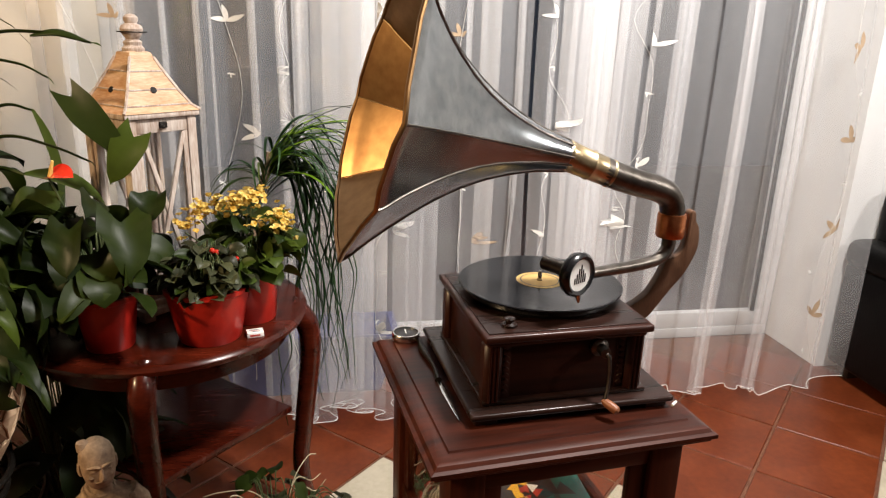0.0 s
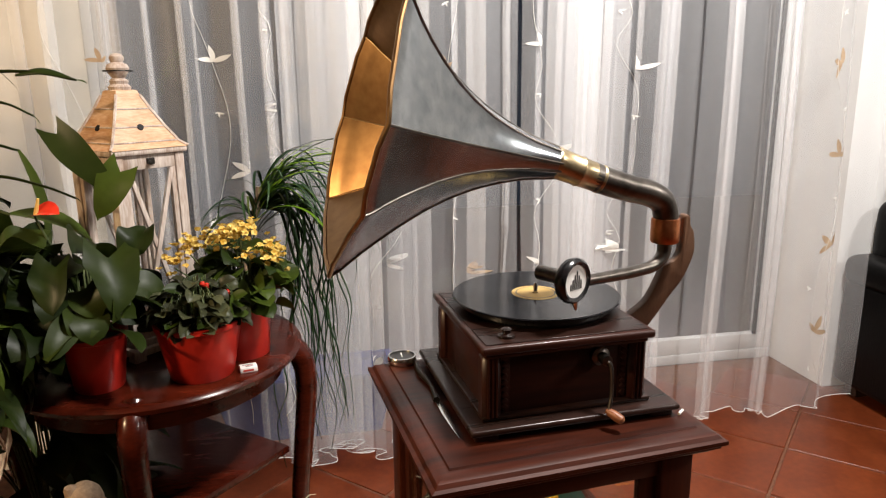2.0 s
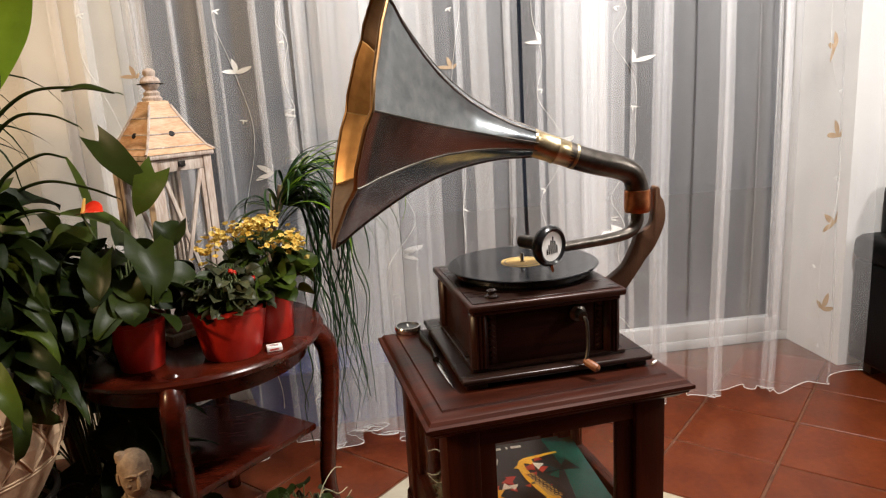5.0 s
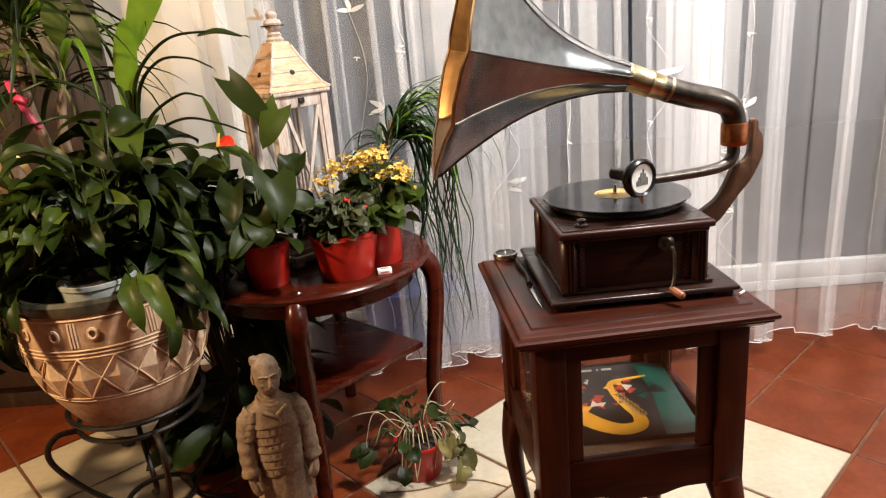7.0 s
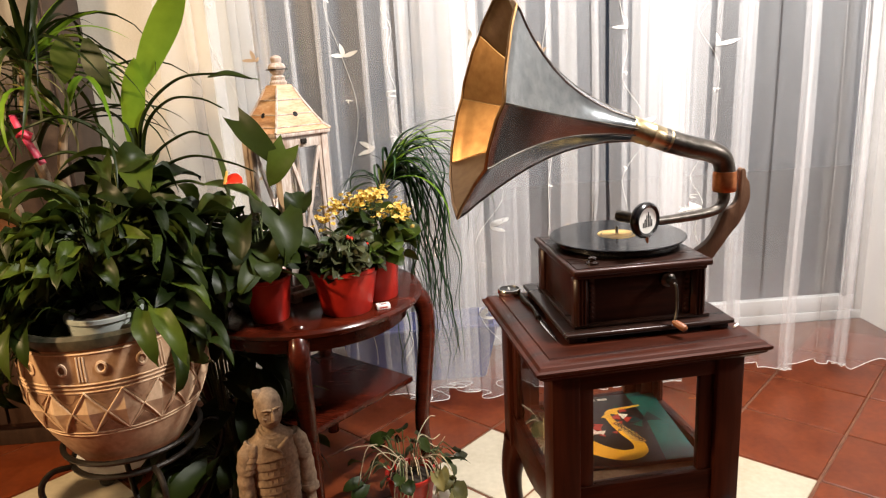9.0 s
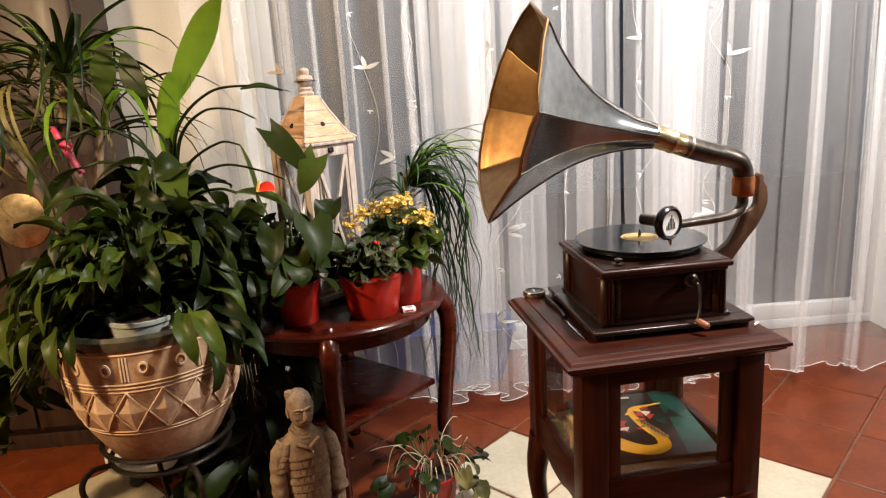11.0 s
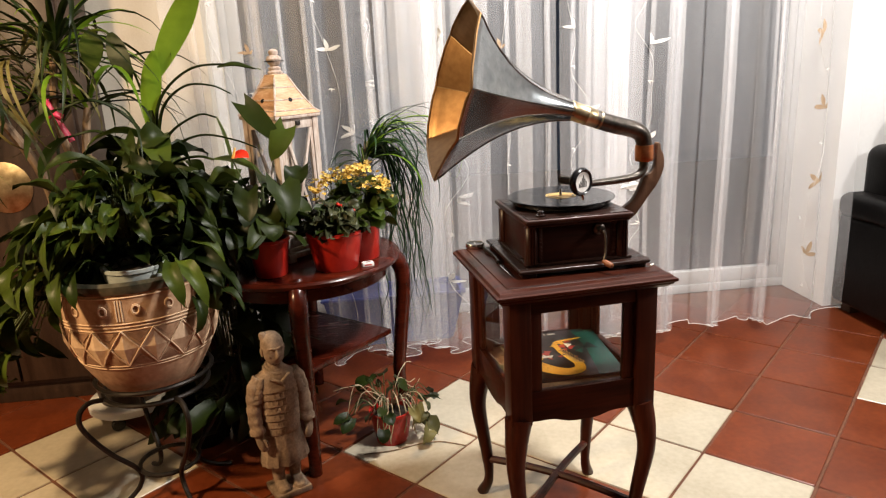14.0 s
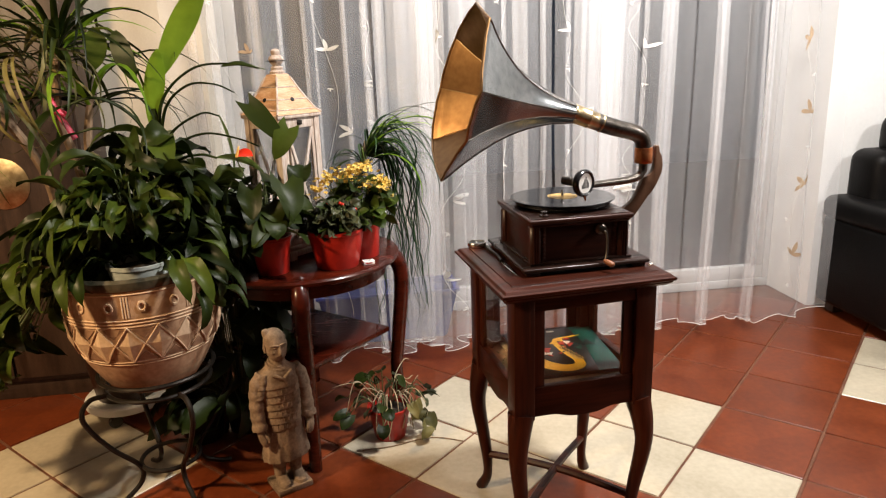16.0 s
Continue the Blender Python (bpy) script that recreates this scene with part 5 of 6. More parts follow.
Lsp = Leaves()
Lsp.put(blade(0.062, 0.050, 0.5, 0.22, 8, "heart", 0.35), aim((-0.075, -0.005, 0.255), -115, 0, 25))
Lsp.make("spathe", M_spathe, anth, "waxy red flower")
part("spadix", tube([(-0.072, -0.005, 0.257), (-0.066, -0.008, 0.275), (-0.062, -0.010, 0.288)], lambda t: 0.0045 - 0.002 * t, 8), M_yellow, anth)
part("flower_stalk", tube(smooth_path([(0, 0, 0), (-0.03, 0, 0.12), (-0.075, -0.005, 0.255)], 6), 0.0024, 6), M_stem, anth)

# long-bladed plant spilling down behind the flowers
grass = thing("ponytail_plant", "plant with long thin blades arching and hanging past the table", "plant", pose(0.0, 1.80, TZ))
pot("dark_green_pot", "dark green glazed pot at the back of the table", pose(-0.07, 1.80, TZ), 0.065, 0.05, 0.11, M_green_glaze)
Lg, Ll, Lm = Leaves(), Leaves(), Leaves()
rng = random.Random(61)
part("stem", tube(smooth_path([(-0.07, 0, 0.10), (-0.05, 0, 0.22), (-0.02, 0, 0.30), (-0.01, 0, 0.35)], 5), lambda t: 0.012 - 0.004 * t, 8), M_bark, grass)
for k in range(40):
    t = rng.random()
    at = Vector((-0.05 + 0.05 * t, rng.uniform(-0.02, 0.02), 0.18 + 0.17 * t))
    right = rng.random() < 0.72
    yw = rng.uniform(-150, -30) if right else rng.uniform(30, 190)
    ln = rng.uniform(0.35, 0.66) if right else rng.uniform(0.16, 0.28)
    vf = blade(ln, rng.uniform(0.006, 0.012), rng.uniform(1.6, 2.8), 0.2, 16, "strap", rng.uniform(0.7, 1.35))
    (Ll if right and k % 9 == 0 else Lm if k % 3 == 0 else Lg).put(vf, aim(at, yw, 0, rng.uniform(-15, 15)))
for k in range(14):
    Ll.put(blade(rng.uniform(0.16, 0.26), rng.uniform(0.010, 0.018), rng.uniform(0.8, 1.8), 0.2, 10, "strap", rng.uniform(0.9, 1.35)), aim((-0.02, 0, 0.30), rng.uniform(-120, -50), 0, 0))
# blades that hang far down past the table edge
for k in range(30):
    x0, y0 = rng.uniform(0.06, 0.17), rng.uniform(-0.05, 0.03)
    top = rng.uniform(0.22, 0.38)
    pts = [(-0.01, 0, 0.30), (0.6 * x0, y0 * 0.5, top + 0.05), (x0, y0, top - 0.05)]
    x, z = x0, top - 0.05
    while z > rng.uniform(-0.40, -0.05):
        z -= rng.uniform(0.08, 0.14)
        x += rng.uniform(-0.036, 0.034)
        pts.append((x, y0 + rng.uniform(-0.012, 0.012), z))
    Lg.bm(tube(smooth_path(pts, 5), lambda u: 0.0052 * (1 - 0.75 * u), 5, flat=0.3))
Lg.make("foliage", M_leaf_grass, grass)
Lm.make("foliage", M_leaf, grass, "brighter green blades")
Ll.make("foliage", M_leaf_lime, grass, "lime-yellow young blades")

# small card on the table, floor plant
card = thing("matchbox", "small white printed box lying on the table", "box", pose(-0.035, 1.462, TZ, 0, 0, 12))
part("carton", bx((-0.018, -0.013, 0), (0.018, 0.013, 0.011), 0.001), M_paper, card)
for k in range(3):
    part("writing_bar", bx((-0.012 + 0.003 * k, 0.004 - 0.005 * k, 0.011), (0.010, 0.006 - 0.005 * k, 0.0114), 0), M_rpr if k == 1 else M_ink, card)
part("front_bar", bx((-0.012, -0.0134, 0.003), (0.010, -0.013, 0.007), 0), M_rpr, card)

FPX, FPY = 0.003, 1.50
fp = pot("small_red_floor_pot", "small red pot standing on the floor tiles", pose(FPX, FPY, 0), 0.072, 0.052, 0.115, M_red)
flp = thing("cyclamen", "straggly plant with pale bare stalks in a red floor pot", "plant", pose(FPX, FPY, 0.115))
L, S = tuft(71, 17, (-0.02, 0, 0.0), 0.16, 0.01, 0.10, 0.050, 0.044, "heart", (-0.2, 0.5), (0.3, 1.0), wave=0.04, stem=0.0016)
L.make("foliage", M_leaf_dark, flp)
S.make("stalk_mass", M_stem, flp, kind="stuff")
L, S = tuft(72, 14, (0.03, 0.0, 0.0), 0.14, -0.02, 0.09, 0.05, 0.042, "heart", (-0.9, 0.1), (0.4, 1.0), wave=0.06, stem=0.0016)
L.make("foliage", M_leaf_bronze, flp, "dull older leaves")
S.make("stalk_mass", M_stem, flp, kind="stuff")
L, S = tuft(74, 9, (0.09, -0.03, -0.02), 0.06, -0.07, 0.03, 0.055, 0.05, "heart", (-1.0, 0.0), (0.5, 1.2), wave=0.12, fold=0.3, stem=0.0014)
L.make("foliage", M_leaf_straw, flp, "wilted pale leaves")
S.make("stalk_mass", M_stem, flp, kind="stuff")
rng = random.Random(73)
Sr = Leaves()
for k in range(15):
    a = rng.uniform(-3.1, 0.2)
    c, s_ = math.cos(a), math.sin(a)
    dd = rng.uniform(0.06, 0.10)
    Sr.bm(tube(smooth_path([(0.2 * dd * c, 0.2 * dd * s_, 0.02), (0.7 * dd * c, 0.7 * dd * s_, rng.uniform(0.03, 0.07)), (dd * c, dd * s_, -0.01), (dd * 1.05 * c + rng.uniform(-0.02, 0.02), dd * 1.05 * s_, rng.uniform(-0.09, -0.04))], 5), 0.0017, 5))
Sr.make("bare_stalk", M_stalk, flp, "pale bare drooping stalks", kind="stuff")
Su = Leaves()
for k in range(9):
    a = rng.uniform(0, 6.28)
    c, s_ = math.cos(a), math.sin(a)
    dd = rng.uniform(0.10, 0.21)
    Su.bm(tube(smooth_path([(0, 0, 0.0), (0.35 * dd * c, 0.35 * dd * s_, rng.uniform(0.05, 0.10)), (0.75 * dd * c, 0.75 * dd * s_, rng.uniform(0.04, 0.13)), (dd * c, dd * s_, rng.uniform(0.0, 0.12))], 5), 0.0015, 5))
Su.make("bare_stalk", M_stalk, flp, "thin bare straggling stalks", kind="stuff")
run = thing("fallen_tendril", "thin dry tendril lying on the tiles", "tendril", pose(FPX, FPY, 0))
part("strand", tube(smooth_path([(-0.10, -0.09, 0.003), (0.0, -0.085, 0.003), (0.09, -0.06, 0.003), (0.16, -0.06, 0.003), (0.24, -0.10, 0.003)], 6), 0.002, 6), M_bark, run)

# ==== statue: one plain mesh

def figure(m):
    bm = bmesh.new()

    def ell(rings, n=22, square=1.0):
        """Stacked rounded rings: x centre, y centre, z, half width, half depth."""
        b = bmesh.new()

        def co(v):
            return math.copysign(abs(v) ** square, v)
        rs = [[b.verts.new((cx + w * co(math.cos(2 * math.pi * q / n)), cy + d * co(math.sin(2 * math.pi * q / n)), z)) for q in range(n)] for cx, cy, z, w, d in rings]
        for a, c in zip(rs, rs[1:]):
            for q in range(n):
                b.faces.new((a[q], a[(q + 1) % n], c[(q + 1) % n], c[q]))
        b.faces.new(rs[0][::-1])
        b.faces.new(rs[-1])
        return b
    add(bm, bx((-0.060, -0.060, 0), (0.060, 0.048, 0.020), 0.004))
    for sx in (-1, 1):
        # shoe with a square toe, and the leg above it
        add(bm, ell([(sx * 0.028, -0.020, 0.019, 0.021, 0.036), (sx * 0.028, -0.020, 0.030, 0.020, 0.034), (sx * 0.028, -0.012, 0.038, 0.018, 0.026), (sx * 0.028, -0.002, 0.048, 0.017, 0.019)], 20, 0.7))
        add(bm, ell([(sx * 0.028, 0.0, 0.040, 0.018, 0.019), (sx * 0.028, 0.0, 0.085, 0.022, 0.022), (sx * 0.027, 0.0, 0.125, 0.026, 0.026), (sx * 0.027, 0.0, 0.150, 0.026, 0.026)]))
    # flared skirt with soft pleats
    n = 48
    b = bmesh.new()
    rs = []
    for z, w, d, amp in ((0.108, 0.060, 0.040, 0.0), (0.108, 0.079, 0.055, 0.0030), (0.116, 0.080, 0.056, 0.0032), (0.160, 0.071, 0.050, 0.0022), (0.200, 0.062, 0.045, 0.0010), (0.232, 0.058, 0.042, 0.0)):
        rs.append([b.verts.new(((w + amp * math.sin(14 * math.pi * q / n * 2)) * math.cos(2 * math.pi * q / n), (d + amp * math.sin(14 * math.pi * q / n * 2)) * math.sin(2 * math.pi * q / n), z)) for q in range(n)])
    for u, v in zip(rs, rs[1:]):
        for q in range(n):
            b.faces.new((u[q], u[(q + 1) % n], v[(q + 1) % n], v[q]))
    add(bm, b)
    # breastplate in overlapping rows
    rows = [(0, 0.0, 0.205, 0.056, 0.040), (0, 0.0, 0.212, 0.060, 0.045)]
    for k in range(7):
        z = 0.214 + 0.0235 * k
        w = 0.058 + 0.0012 * k
        rows += [(0, 0, z, w + 0.0028, 0.0455), (0, 0, z + 0.018, w + 0.0012, 0.0435), (0, 0, z + 0.0205, w - 0.0002, 0.0422)]
    rows += [(0, 0, 0.382, 0.064, 0.042), (0, 0, 0.400, 0.058, 0.038), (0, 0, 0.414, 0.040, 0.030), (0, -0.002, 0.424, 0.024, 0.024), (0, -0.002, 0.448, 0.020, 0.021)]
    add(bm, ell(rows, 32, 0.85))
    for k in range(6):
        z = 0.226 + 0.0235 * k
        for q in range(-3, 4):
            x = q * 0.0145 + (0.004 if k % 2 else -0.003)
            y = -0.0455 * math.sqrt(max(1 - (x / 0.064) ** 2, 0.05)) - 0.001
            add(bm, bx((x - 0.0006, y - 0.0002, z - 0.006), (x + 0.0006, y + 0.004, z + 0.006), 0))
    # neck cloth, wound and knotted
    for z, r, t in ((0.414, 0.034, 0.0055), (0.424, 0.027, 0.0050)):
        add(bm, tube([(r * math.cos(2 * math.pi * q / 24), 0.86 * r * math.sin(2 * math.pi * q / 24) - 0.002, z - 0.010 * math.sin(-2 * math.pi * q / 24 + 0.5)) for q in range(24)], t, 8, closed=True))
    add(bm, tube(smooth_path([(-0.030, -0.036, 0.398), (-0.012, -0.045, 0.390), (0.004, -0.047, 0.378), (0.010, -0.047, 0.366)], 4), lambda t: 0.0058 - 0.002 * t, 8))
    add(bm, tube(smooth_path([(0.032, -0.034, 0.400), (0.016, -0.044, 0.394), (0.002, -0.047, 0.386)], 4), 0.0055, 8))
    # head: jaw, cheeks, brow, cap of hair and side knot
    add(bm, ell([(0, -0.012, 0.436, 0.012, 0.014), (0, -0.012, 0.441, 0.022, 0.022), (0, -0.009, 0.451, 0.0285, 0.0285), (0, -0.006, 0.466, 0.0325, 0.0315), (0, -0.004, 0.482, 0.0340, 0.0325), (0, -0.001, 0.500, 0.0335, 0.0325), (0, 0.002, 0.514, 0.0280, 0.0285), (0, 0.004, 0.522, 0.016, 0.018)], 28, 0.92))
    add(bm, ell([(0, 0.008, 0.462, 0.030, 0.028), (0, 0.007, 0.474, 0.0355, 0.032), (0, 0.004, 0.494, 0.0352, 0.0335), (0, 0.002, 0.503, 0.0345, 0.0345), (0, 0.004, 0.516, 0.0295, 0.0310), (0, 0.006, 0.526, 0.019, 0.022), (0, 0.006, 0.530, 0.006, 0.008)], 28))
    add(bm, ell([(-0.020, 0.008, 0.512, 0.015, 0.014), (-0.022, 0.009, 0.523, 0.014, 0.013), (-0.023, 0.009, 0.530, 0.011, 0.011), (-0.023, 0.009, 0.533, 0.005, 0.005)], 14))
    add(bm, ell([(0, -0.0405, 0.462, 0.0068, 0.0062), (0, -0.0415, 0.467, 0.0062, 0.0068), (0, -0.0385, 0.478, 0.0038, 0.0050), (0, -0.0355, 0.489, 0.0030, 0.0040)], 10))
    for sx in (-1, 1):
        add(bm, tube([(sx * 0.003, -0.0370, 0.4885), (sx * 0.013, -0.0365, 0.4915), (sx * 0.0245, -0.0275, 0.4880)], lambda t: 0.0036 - 0.0012 * t, 7))
        add(bm, ell([(sx * 0.0135, -0.0325, 0.4790, 0.0070, 0.0030), (sx * 0.0135, -0.0335, 0.4815, 0.0075, 0.0034), (sx * 0.0135, -0.0325, 0.4840, 0.0065, 0.0028)], 10))
        add(bm, ell([(sx * 0.017, -0.0280, 0.460, 0.0075, 0.0050), (sx * 0.0175, -0.0290, 0.467, 0.0100, 0.0058), (sx * 0.017, -0.0275, 0.474, 0.0070, 0.0045)], 10))
        add(bm, ell([(sx * 0.0335, 0.001, 0.462, 0.0035, 0.0060), (sx * 0.0355, 0.001, 0.474, 0.0050, 0.0090), (sx * 0.0350, 0.001, 0.488, 0.0035, 0.0065)], 10))
        add(bm, tube([(0, -0.0405, 0.4580), (sx * 0.007, -0.0385, 0.4570), (sx * 0.014, -0.0335, 0.4540)], lambda t: 0.0026 - 0.0014 * t, 6))
        # sleeve with soft creases, cuff, hand and thumb
        arm_line = smooth_path([(sx * 0.052, 0.0, 0.392), (sx * 0.073, 0.0, 0.366), (sx * 0.081, -0.002, 0.320), (sx * 0.084, -0.008, 0.272), (sx * 0.084, -0.016, 0.232)], 8)
        add(bm, tube(arm_line, lambda t: 0.0235 + 0.0012 * math.sin(34 * t) - 0.0015 * t, 18))
        add(bm, tube([(sx * 0.084, -0.014, 0.242), (sx * 0.084, -0.0165, 0.234), (sx * 0.084, -0.018, 0.227)], lambda t: (0.0245, 0.0255, 0.0245)[int(round(t * 2))], 16))
        add(bm, tube(smooth_path([(sx * 0.083, -0.018, 0.230), (sx * 0.082, -0.026, 0.210), (sx * 0.080, -0.032, 0.195), (sx * 0.074, -0.034, 0.182), (sx * 0.068, -0.032, 0.184)], 5), lambda t: 0.0150 - 0.005 * t, 12))
        add(bm, tube(smooth_path([(sx * 0.074, -0.034, 0.214), (sx * 0.068, -0.042, 0.202), (sx * 0.066, -0.042, 0.190)], 4), 0.0055, 8))
        # shoulder guard in lapped rows
        for k in range(4):
            z = 0.390 - 0.016 * k
            add(bm, ell([(sx * (0.058 + 0.0052 * k), 0, z - 0.016, 0.022 + 0.0016 * k, 0.032 - 0.001 * k), (sx * (0.0575 + 0.0052 * k), 0, z - 0.012, 0.0222 + 0.0016 * k, 0.0322 - 0.001 * k), (sx * (0.050 + 0.0050 * k), 0, z + 0.010, 0.0150 + 0.0016 * k, 0.026 - 0.001 * k)], 20))
    rng = random.Random(5)
    for v in bm.verts:
        v.co += Vector((rng.uniform(-1, 1), rng.uniform(-1, 1), rng.uniform(-1, 1))) * 0.0005
    o = part("statue", bm, M_stone)
    o.matrix_world = m
    return tagged(o, "grey-brown clay figure of a standing warrior on a small base", "statue")


figure(pose(-0.326, 1.272, 0, 0, 0, 27) @ Matrix.Diagonal((0.92, 0.94, 0.965, 1)))

# ==== sofa, cabinets, far things

def sofa(m):
    s = thing("leather_sofa", "black leather sofa with rounded arms and back", "sofa", m)
    part("base", bx((0.03, -0.85, 0.05), (1.25, 0.0, 0.26), 0.03, 4), M_leather, s)
    part("arm", bx((0.0, -0.90, 0.05), (0.24, -0.02, 0.48), 0.03, 4), M_leather, s)
    part("arm_pad", bx((-0.012, -0.92, 0.46), (0.255, -0.015, 0.575), 0.045, 5), M_leather, s)
    part("seat_cushion", bx((0.245, -0.88, 0.26), (1.25, -0.20, 0.44), 0.05, 5), M_leather, s)
    part("back", bx((0.09, -0.24, 0.26), (1.25, -0.02, 0.79), 0.06, 5), M_leather, s)
    part("headrest", bx((0.20, -0.22, 0.74), (0.84, -0.04, 0.95), 0.07, 5), M_leather, s)
    for x, y in ((0.08, -0.82), (0.08, -0.08), (1.15, -0.82)):
        part("leg", bx((x - 0.03, y - 0.03, 0), (x + 0.03, y + 0.03, 0.05), 0.004), M_dark_wood, s, "dark wooden foot")
    return s


sofa(pose(2.145, 2.31, 0))
cab = thing("tall_dark_cabinet", "tall dark brown wooden cabinet against the wall", "cabinet", pose(-1.385, 2.17, 0))
part("body", bx((-0.82, -0.12, 0.08), (0.34, 0.14, 2.2), 0.004), M_dark_wood, cab)
part("plinth", bx((-0.80, -0.10, 0), (0.32, 0.13, 0.08), 0.002), M_dark_wood, cab)
for x0, x1 in ((-0.81, -0.435), (-0.425, -0.045), (-0.035, 0.33)):
    d = part("door", bx((x0, -0.138, 0.10), (x1, -0.121, 2.16), 0.004), M_dark_wood, cab)
    part("knob", moved(lathe([(0, 0), (0.006, 0), (0.006, 0.01), (0.013, 0.016), (0.008, 0.024), (0, 0.026)], 14), pose(x1 - 0.04 if x0 < -0.3 else x0 + 0.04, -0.137, 1.0, 90, 0, 0)), M_brass2, d)
dish = part("brass_disc", moved(lathe([(0, 0.012), (0.03, 0.011), (0.070, 0.004), (0.092, 0.0), (0.094, 0.003), (0.072, 0.008), (0.03, 0.015), (0, 0.016)], 48), pose(0.055, -0.139, 0.87, 90, 0, 0)), M_brass2, cab, "brushed brass disc on the cabinet door")
blue = thing("blue_crate", "long blue plastic crate on the floor behind the curtain", "crate", pose(0.06, 2.42, 0))
part("body", moved(lathe([(0, 0), (0.10, 0), (0.105, 0.01), (0.125, 0.21), (0.13, 0.215), (0.13, 0.225), (0.12, 0.225), (0.115, 0.2)], 4, turn=math.pi / 4), Matrix.Diagonal((3.55, 1.2, 1.05, 1))), M_blue, blue)

# ==== embroidery on the curtains

def on_cloth(s, z, off=0.002):
    x, y, ph = cloth(s, z)
    return Vector((x, y - off, z))


def stretch(s, z):
    return (cloth(s + 0.002, z)[0] - cloth(s - 0.002, z)[0]) / 0.004


def flower(cur, x, z, size, turn, mt):
    lv = Leaves()
    x = min((x + 0.004 * k for k in range(-16, 17)), key=lambda s: abs(stretch(s, z) - 1.3) + 3 * abs(s - x))
    if abs(stretch(x, z)) > 1.9:
        return
    wide = max(stretch(x, z), 0.7)
    for da, ln, wd in ((0, 1.0, 0.36), (68, 0.95, 0.32), (-80, 0.9, 0.32)):
        a = radians(turn + da)
        n = 7
        for q in range(n):
            t0, t1 = q / n, (q + 1) / n
            quad = []
            for t, sgn in ((t0, -1), (t0, 1), (t1, 1), (t1, -1)):
                w = wd * size * 0.5 * math.sin(math.pi * min(t * 0.93 + 0.07, 1)) ** 0.8
                bend = 0.18 * size * t * t
                px = t * ln * size
                u = px * math.cos(a) - (sgn * w + bend) * math.sin(a)
                v = px * math.sin(a) + (sgn * w + bend) * math.cos(a)
                quad.append(tuple(on_cloth(x + u / wide, z + v)))
            o = len(lv.v)
            lv.v += quad
            lv.f.append((o, o + 1, o + 2, o + 3))
    lv.make("embroidered_flower", mt, cur, "beige embroidered flower" if mt is M_emb_gold else "white embroidered flower")


def vine(cur, x, zs, mt, ph, size=0.036):
    pts = [on_cloth(x + 0.035 * math.sin(7 * z + ph), z, 0.003) for z in [0.2 + 0.03 * k for k in range(62)]]
    part("embroidered_stem", tube(pts, 0.0007, 5), M_emb, cur)
    for k, z in enumerate(zs):
        flower(cur, x + 0.035 * math.sin(7 * z + ph) + 0.02, z, size, 60 + 50 * (k % 2) + 17 * k, mt)
        flower(cur, x + 0.035 * math.sin(7 * (z - 0.14) + ph), z - 0.14, 0.014, 200 + 31 * k, M_emb)


vine(curtain_a, -0.50, (0.55, 0.93, 1.30, 1.62), M_emb_gold, 0.4)
vine(curtain_a, -0.14, (0.62, 0.99, 1.30, 1.62), M_emb, 0.0, 0.044)
vine(curtain_a, 0.045, (0.80, 1.17, 1.52), M_emb, 2.0, 0.022)
vine(curtain_a, 0.33, (0.38, 0.70, 1.05, 1.33), M_emb, 1.0)
vine(curtain_a, 0.535, (0.66, 0.98, 1.28, 1.6), M_emb_gold, 2.6)
vine(curtain_b, 0.81, (0.68, 1.02, 1.34), M_emb, 0.8)
vine(curtain_b, 1.08, (0.70, 0.90, 1.27, 1.58), M_emb, 0.2, 0.042)
vine(curtain_b, 1.83, (0.375, 0.68, 0.985, 1.28, 1.58), M_emb_gold, 1.4, 0.058)

# ==== floor tiles (pieces of the floor)
DG = 0.23
CREAM = {(0, 0), (-1, 0), (-1, -1), (-1, -2), (-2, -2), (-1, 1), (-2, -1), (2, 2), (3, 2), (-4, -5), (-5, -5), (-4, -4), (-5, -4)}
side = DG * math.sqrt(2) - 0.009


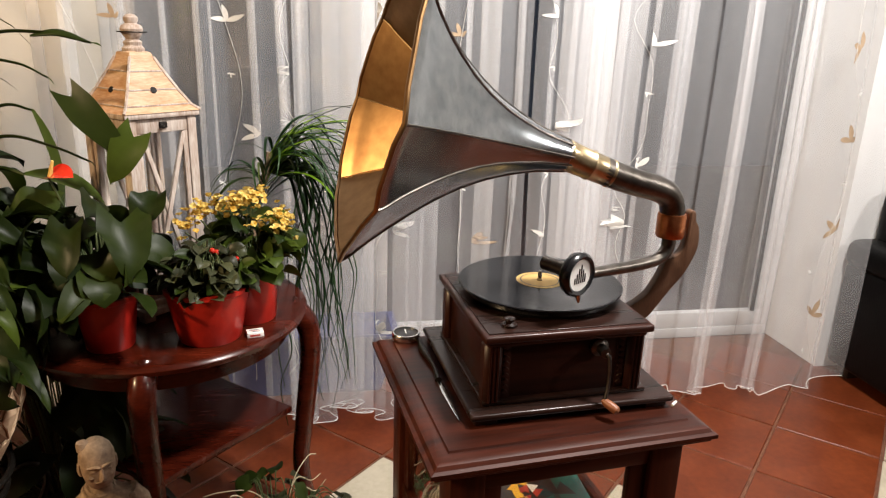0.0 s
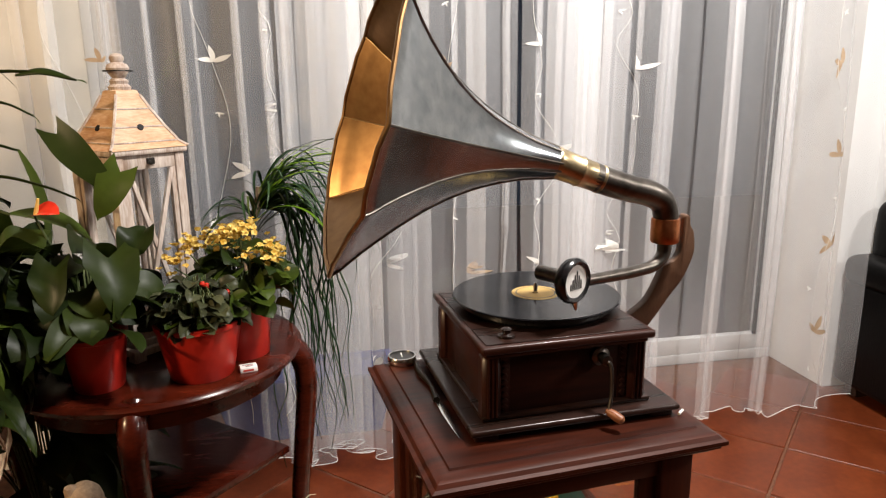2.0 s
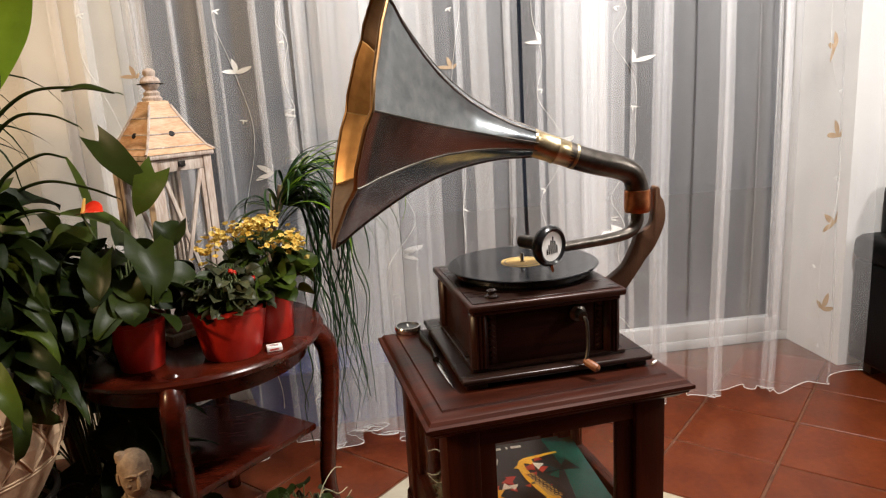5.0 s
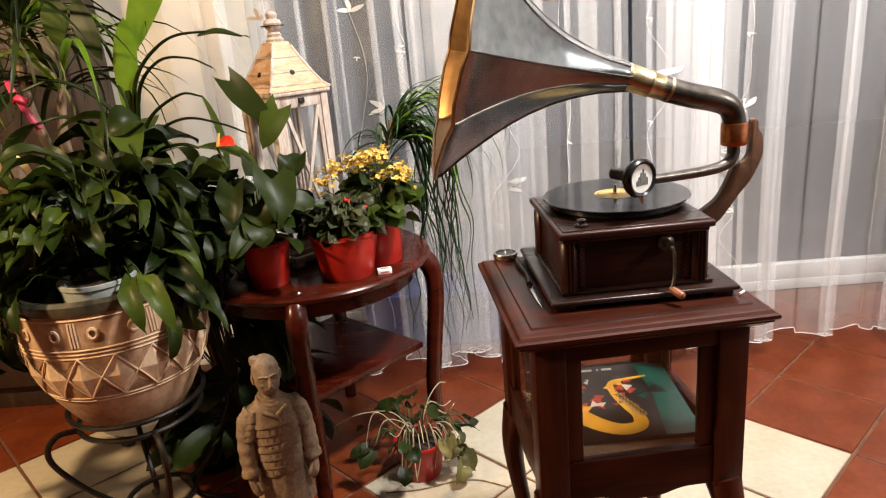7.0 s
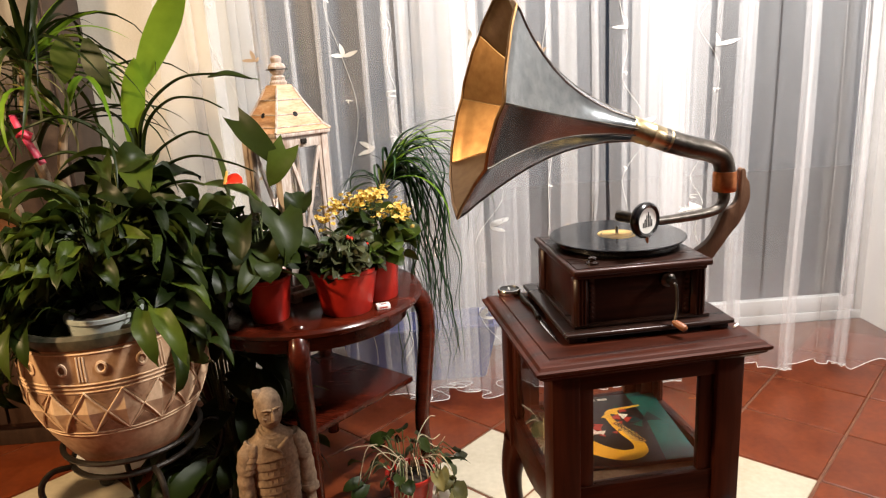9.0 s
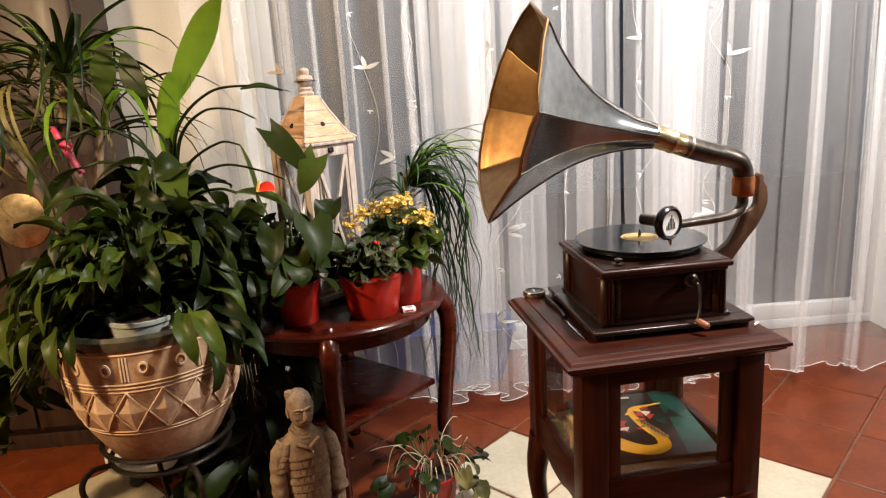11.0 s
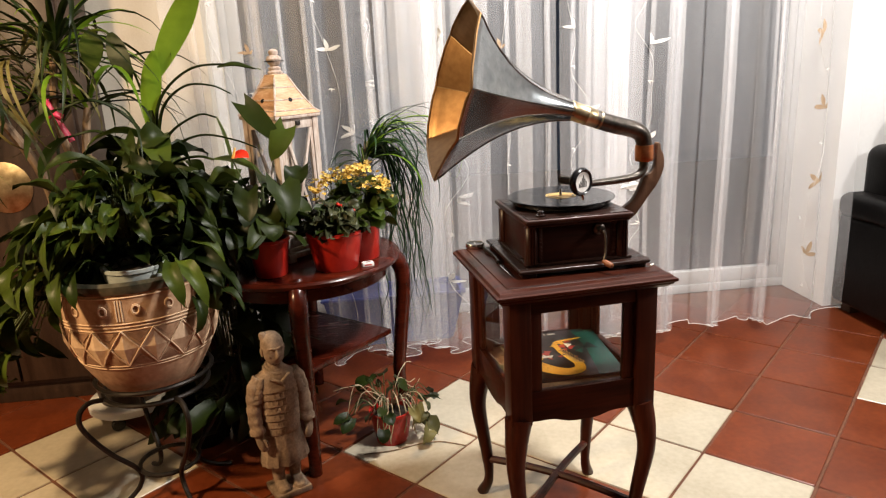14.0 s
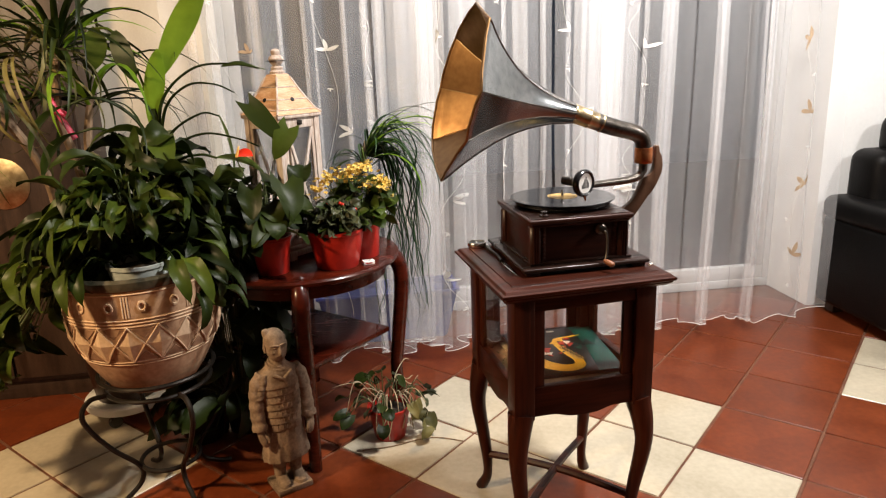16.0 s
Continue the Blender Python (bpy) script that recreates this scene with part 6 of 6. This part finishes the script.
def tile_mesh(k):
    bm = bx((-side / 2, -side / 2, -0.012), (side / 2, side / 2, 0.0), 0.0022, 1)
    rng = random.Random(k)
    for v in bm.verts:
        v.co.x += rng.uniform(-0.0012, 0.0012)
        v.co.y += rng.uniform(-0.0012, 0.0012)
    me = bpy.data.meshes.new("tile")
    bm.to_mesh(me)
    bm.free()
    return me


def lay_tiles():
    meshes = {}
    for u in range(-14, 16):
        for v in range(-14, 16):
            i, j = u + v + 1, u - v
            cx, cy = 0.75 + DG * i, 1.45 + DG * j
            if not (X0 + 0.2 < cx < X1 - 0.2 and -1.0 < cy < YB - 0.1):
                continue
            if cy > YW - 0.15 and not (OPEN_L + 0.15 < cx < OPEN_R - 0.1):
                continue
            cream = (u, v) in CREAM
            key = (cream, (u * 3 + v * 7) % 5)
            if key not in meshes:
                me = tile_mesh((u * 3 + v * 7) % 5)
                me.materials.append(M_cream if cream else M_cotto)
                meshes[key] = me
            o = new("tile", meshes[key])
            o.parent = floor
            o.matrix_world = pose(cx, cy, 0, 0, 0, 45 + 90 * ((u + 2 * v) % 4))


def far_tiles():
    """The rest of the floor, out of the camera's way, in one mesh a colour."""
    vs, fs = [], []
    for u in range(-34, 20):
        for v in range(-20, 34):
            i, j = u + v + 1, u - v
            cx, cy = 0.75 + DG * i, 1.45 + DG * j
            if not (X0 + 0.16 < cx < X1 - 0.16 and Y0 + 0.16 < cy <= -1.0):
                continue
            h = DG - 0.005
            o = len(vs)
            vs += [(cx - h, cy, 0), (cx, cy - h, 0), (cx + h, cy, 0), (cx, cy + h, 0)]
            vs += [(x, y, -0.006) for x, y, _ in vs[o:o + 4]]
            fs += [(o, o + 1, o + 2, o + 3)] + [(o + q, o + 4 + q, o + 4 + (q + 1) % 4, o + (q + 1) % 4) for q in range(4)]
    me = bpy.data.meshes.new("tile_field")
    me.from_pydata(vs, [], fs)
    me.materials.append(M_cotto)
    o = new("tile_field", me)
    o.parent = floor
    tagged(o, kind="stuff")


lay_tiles()
far_tiles()
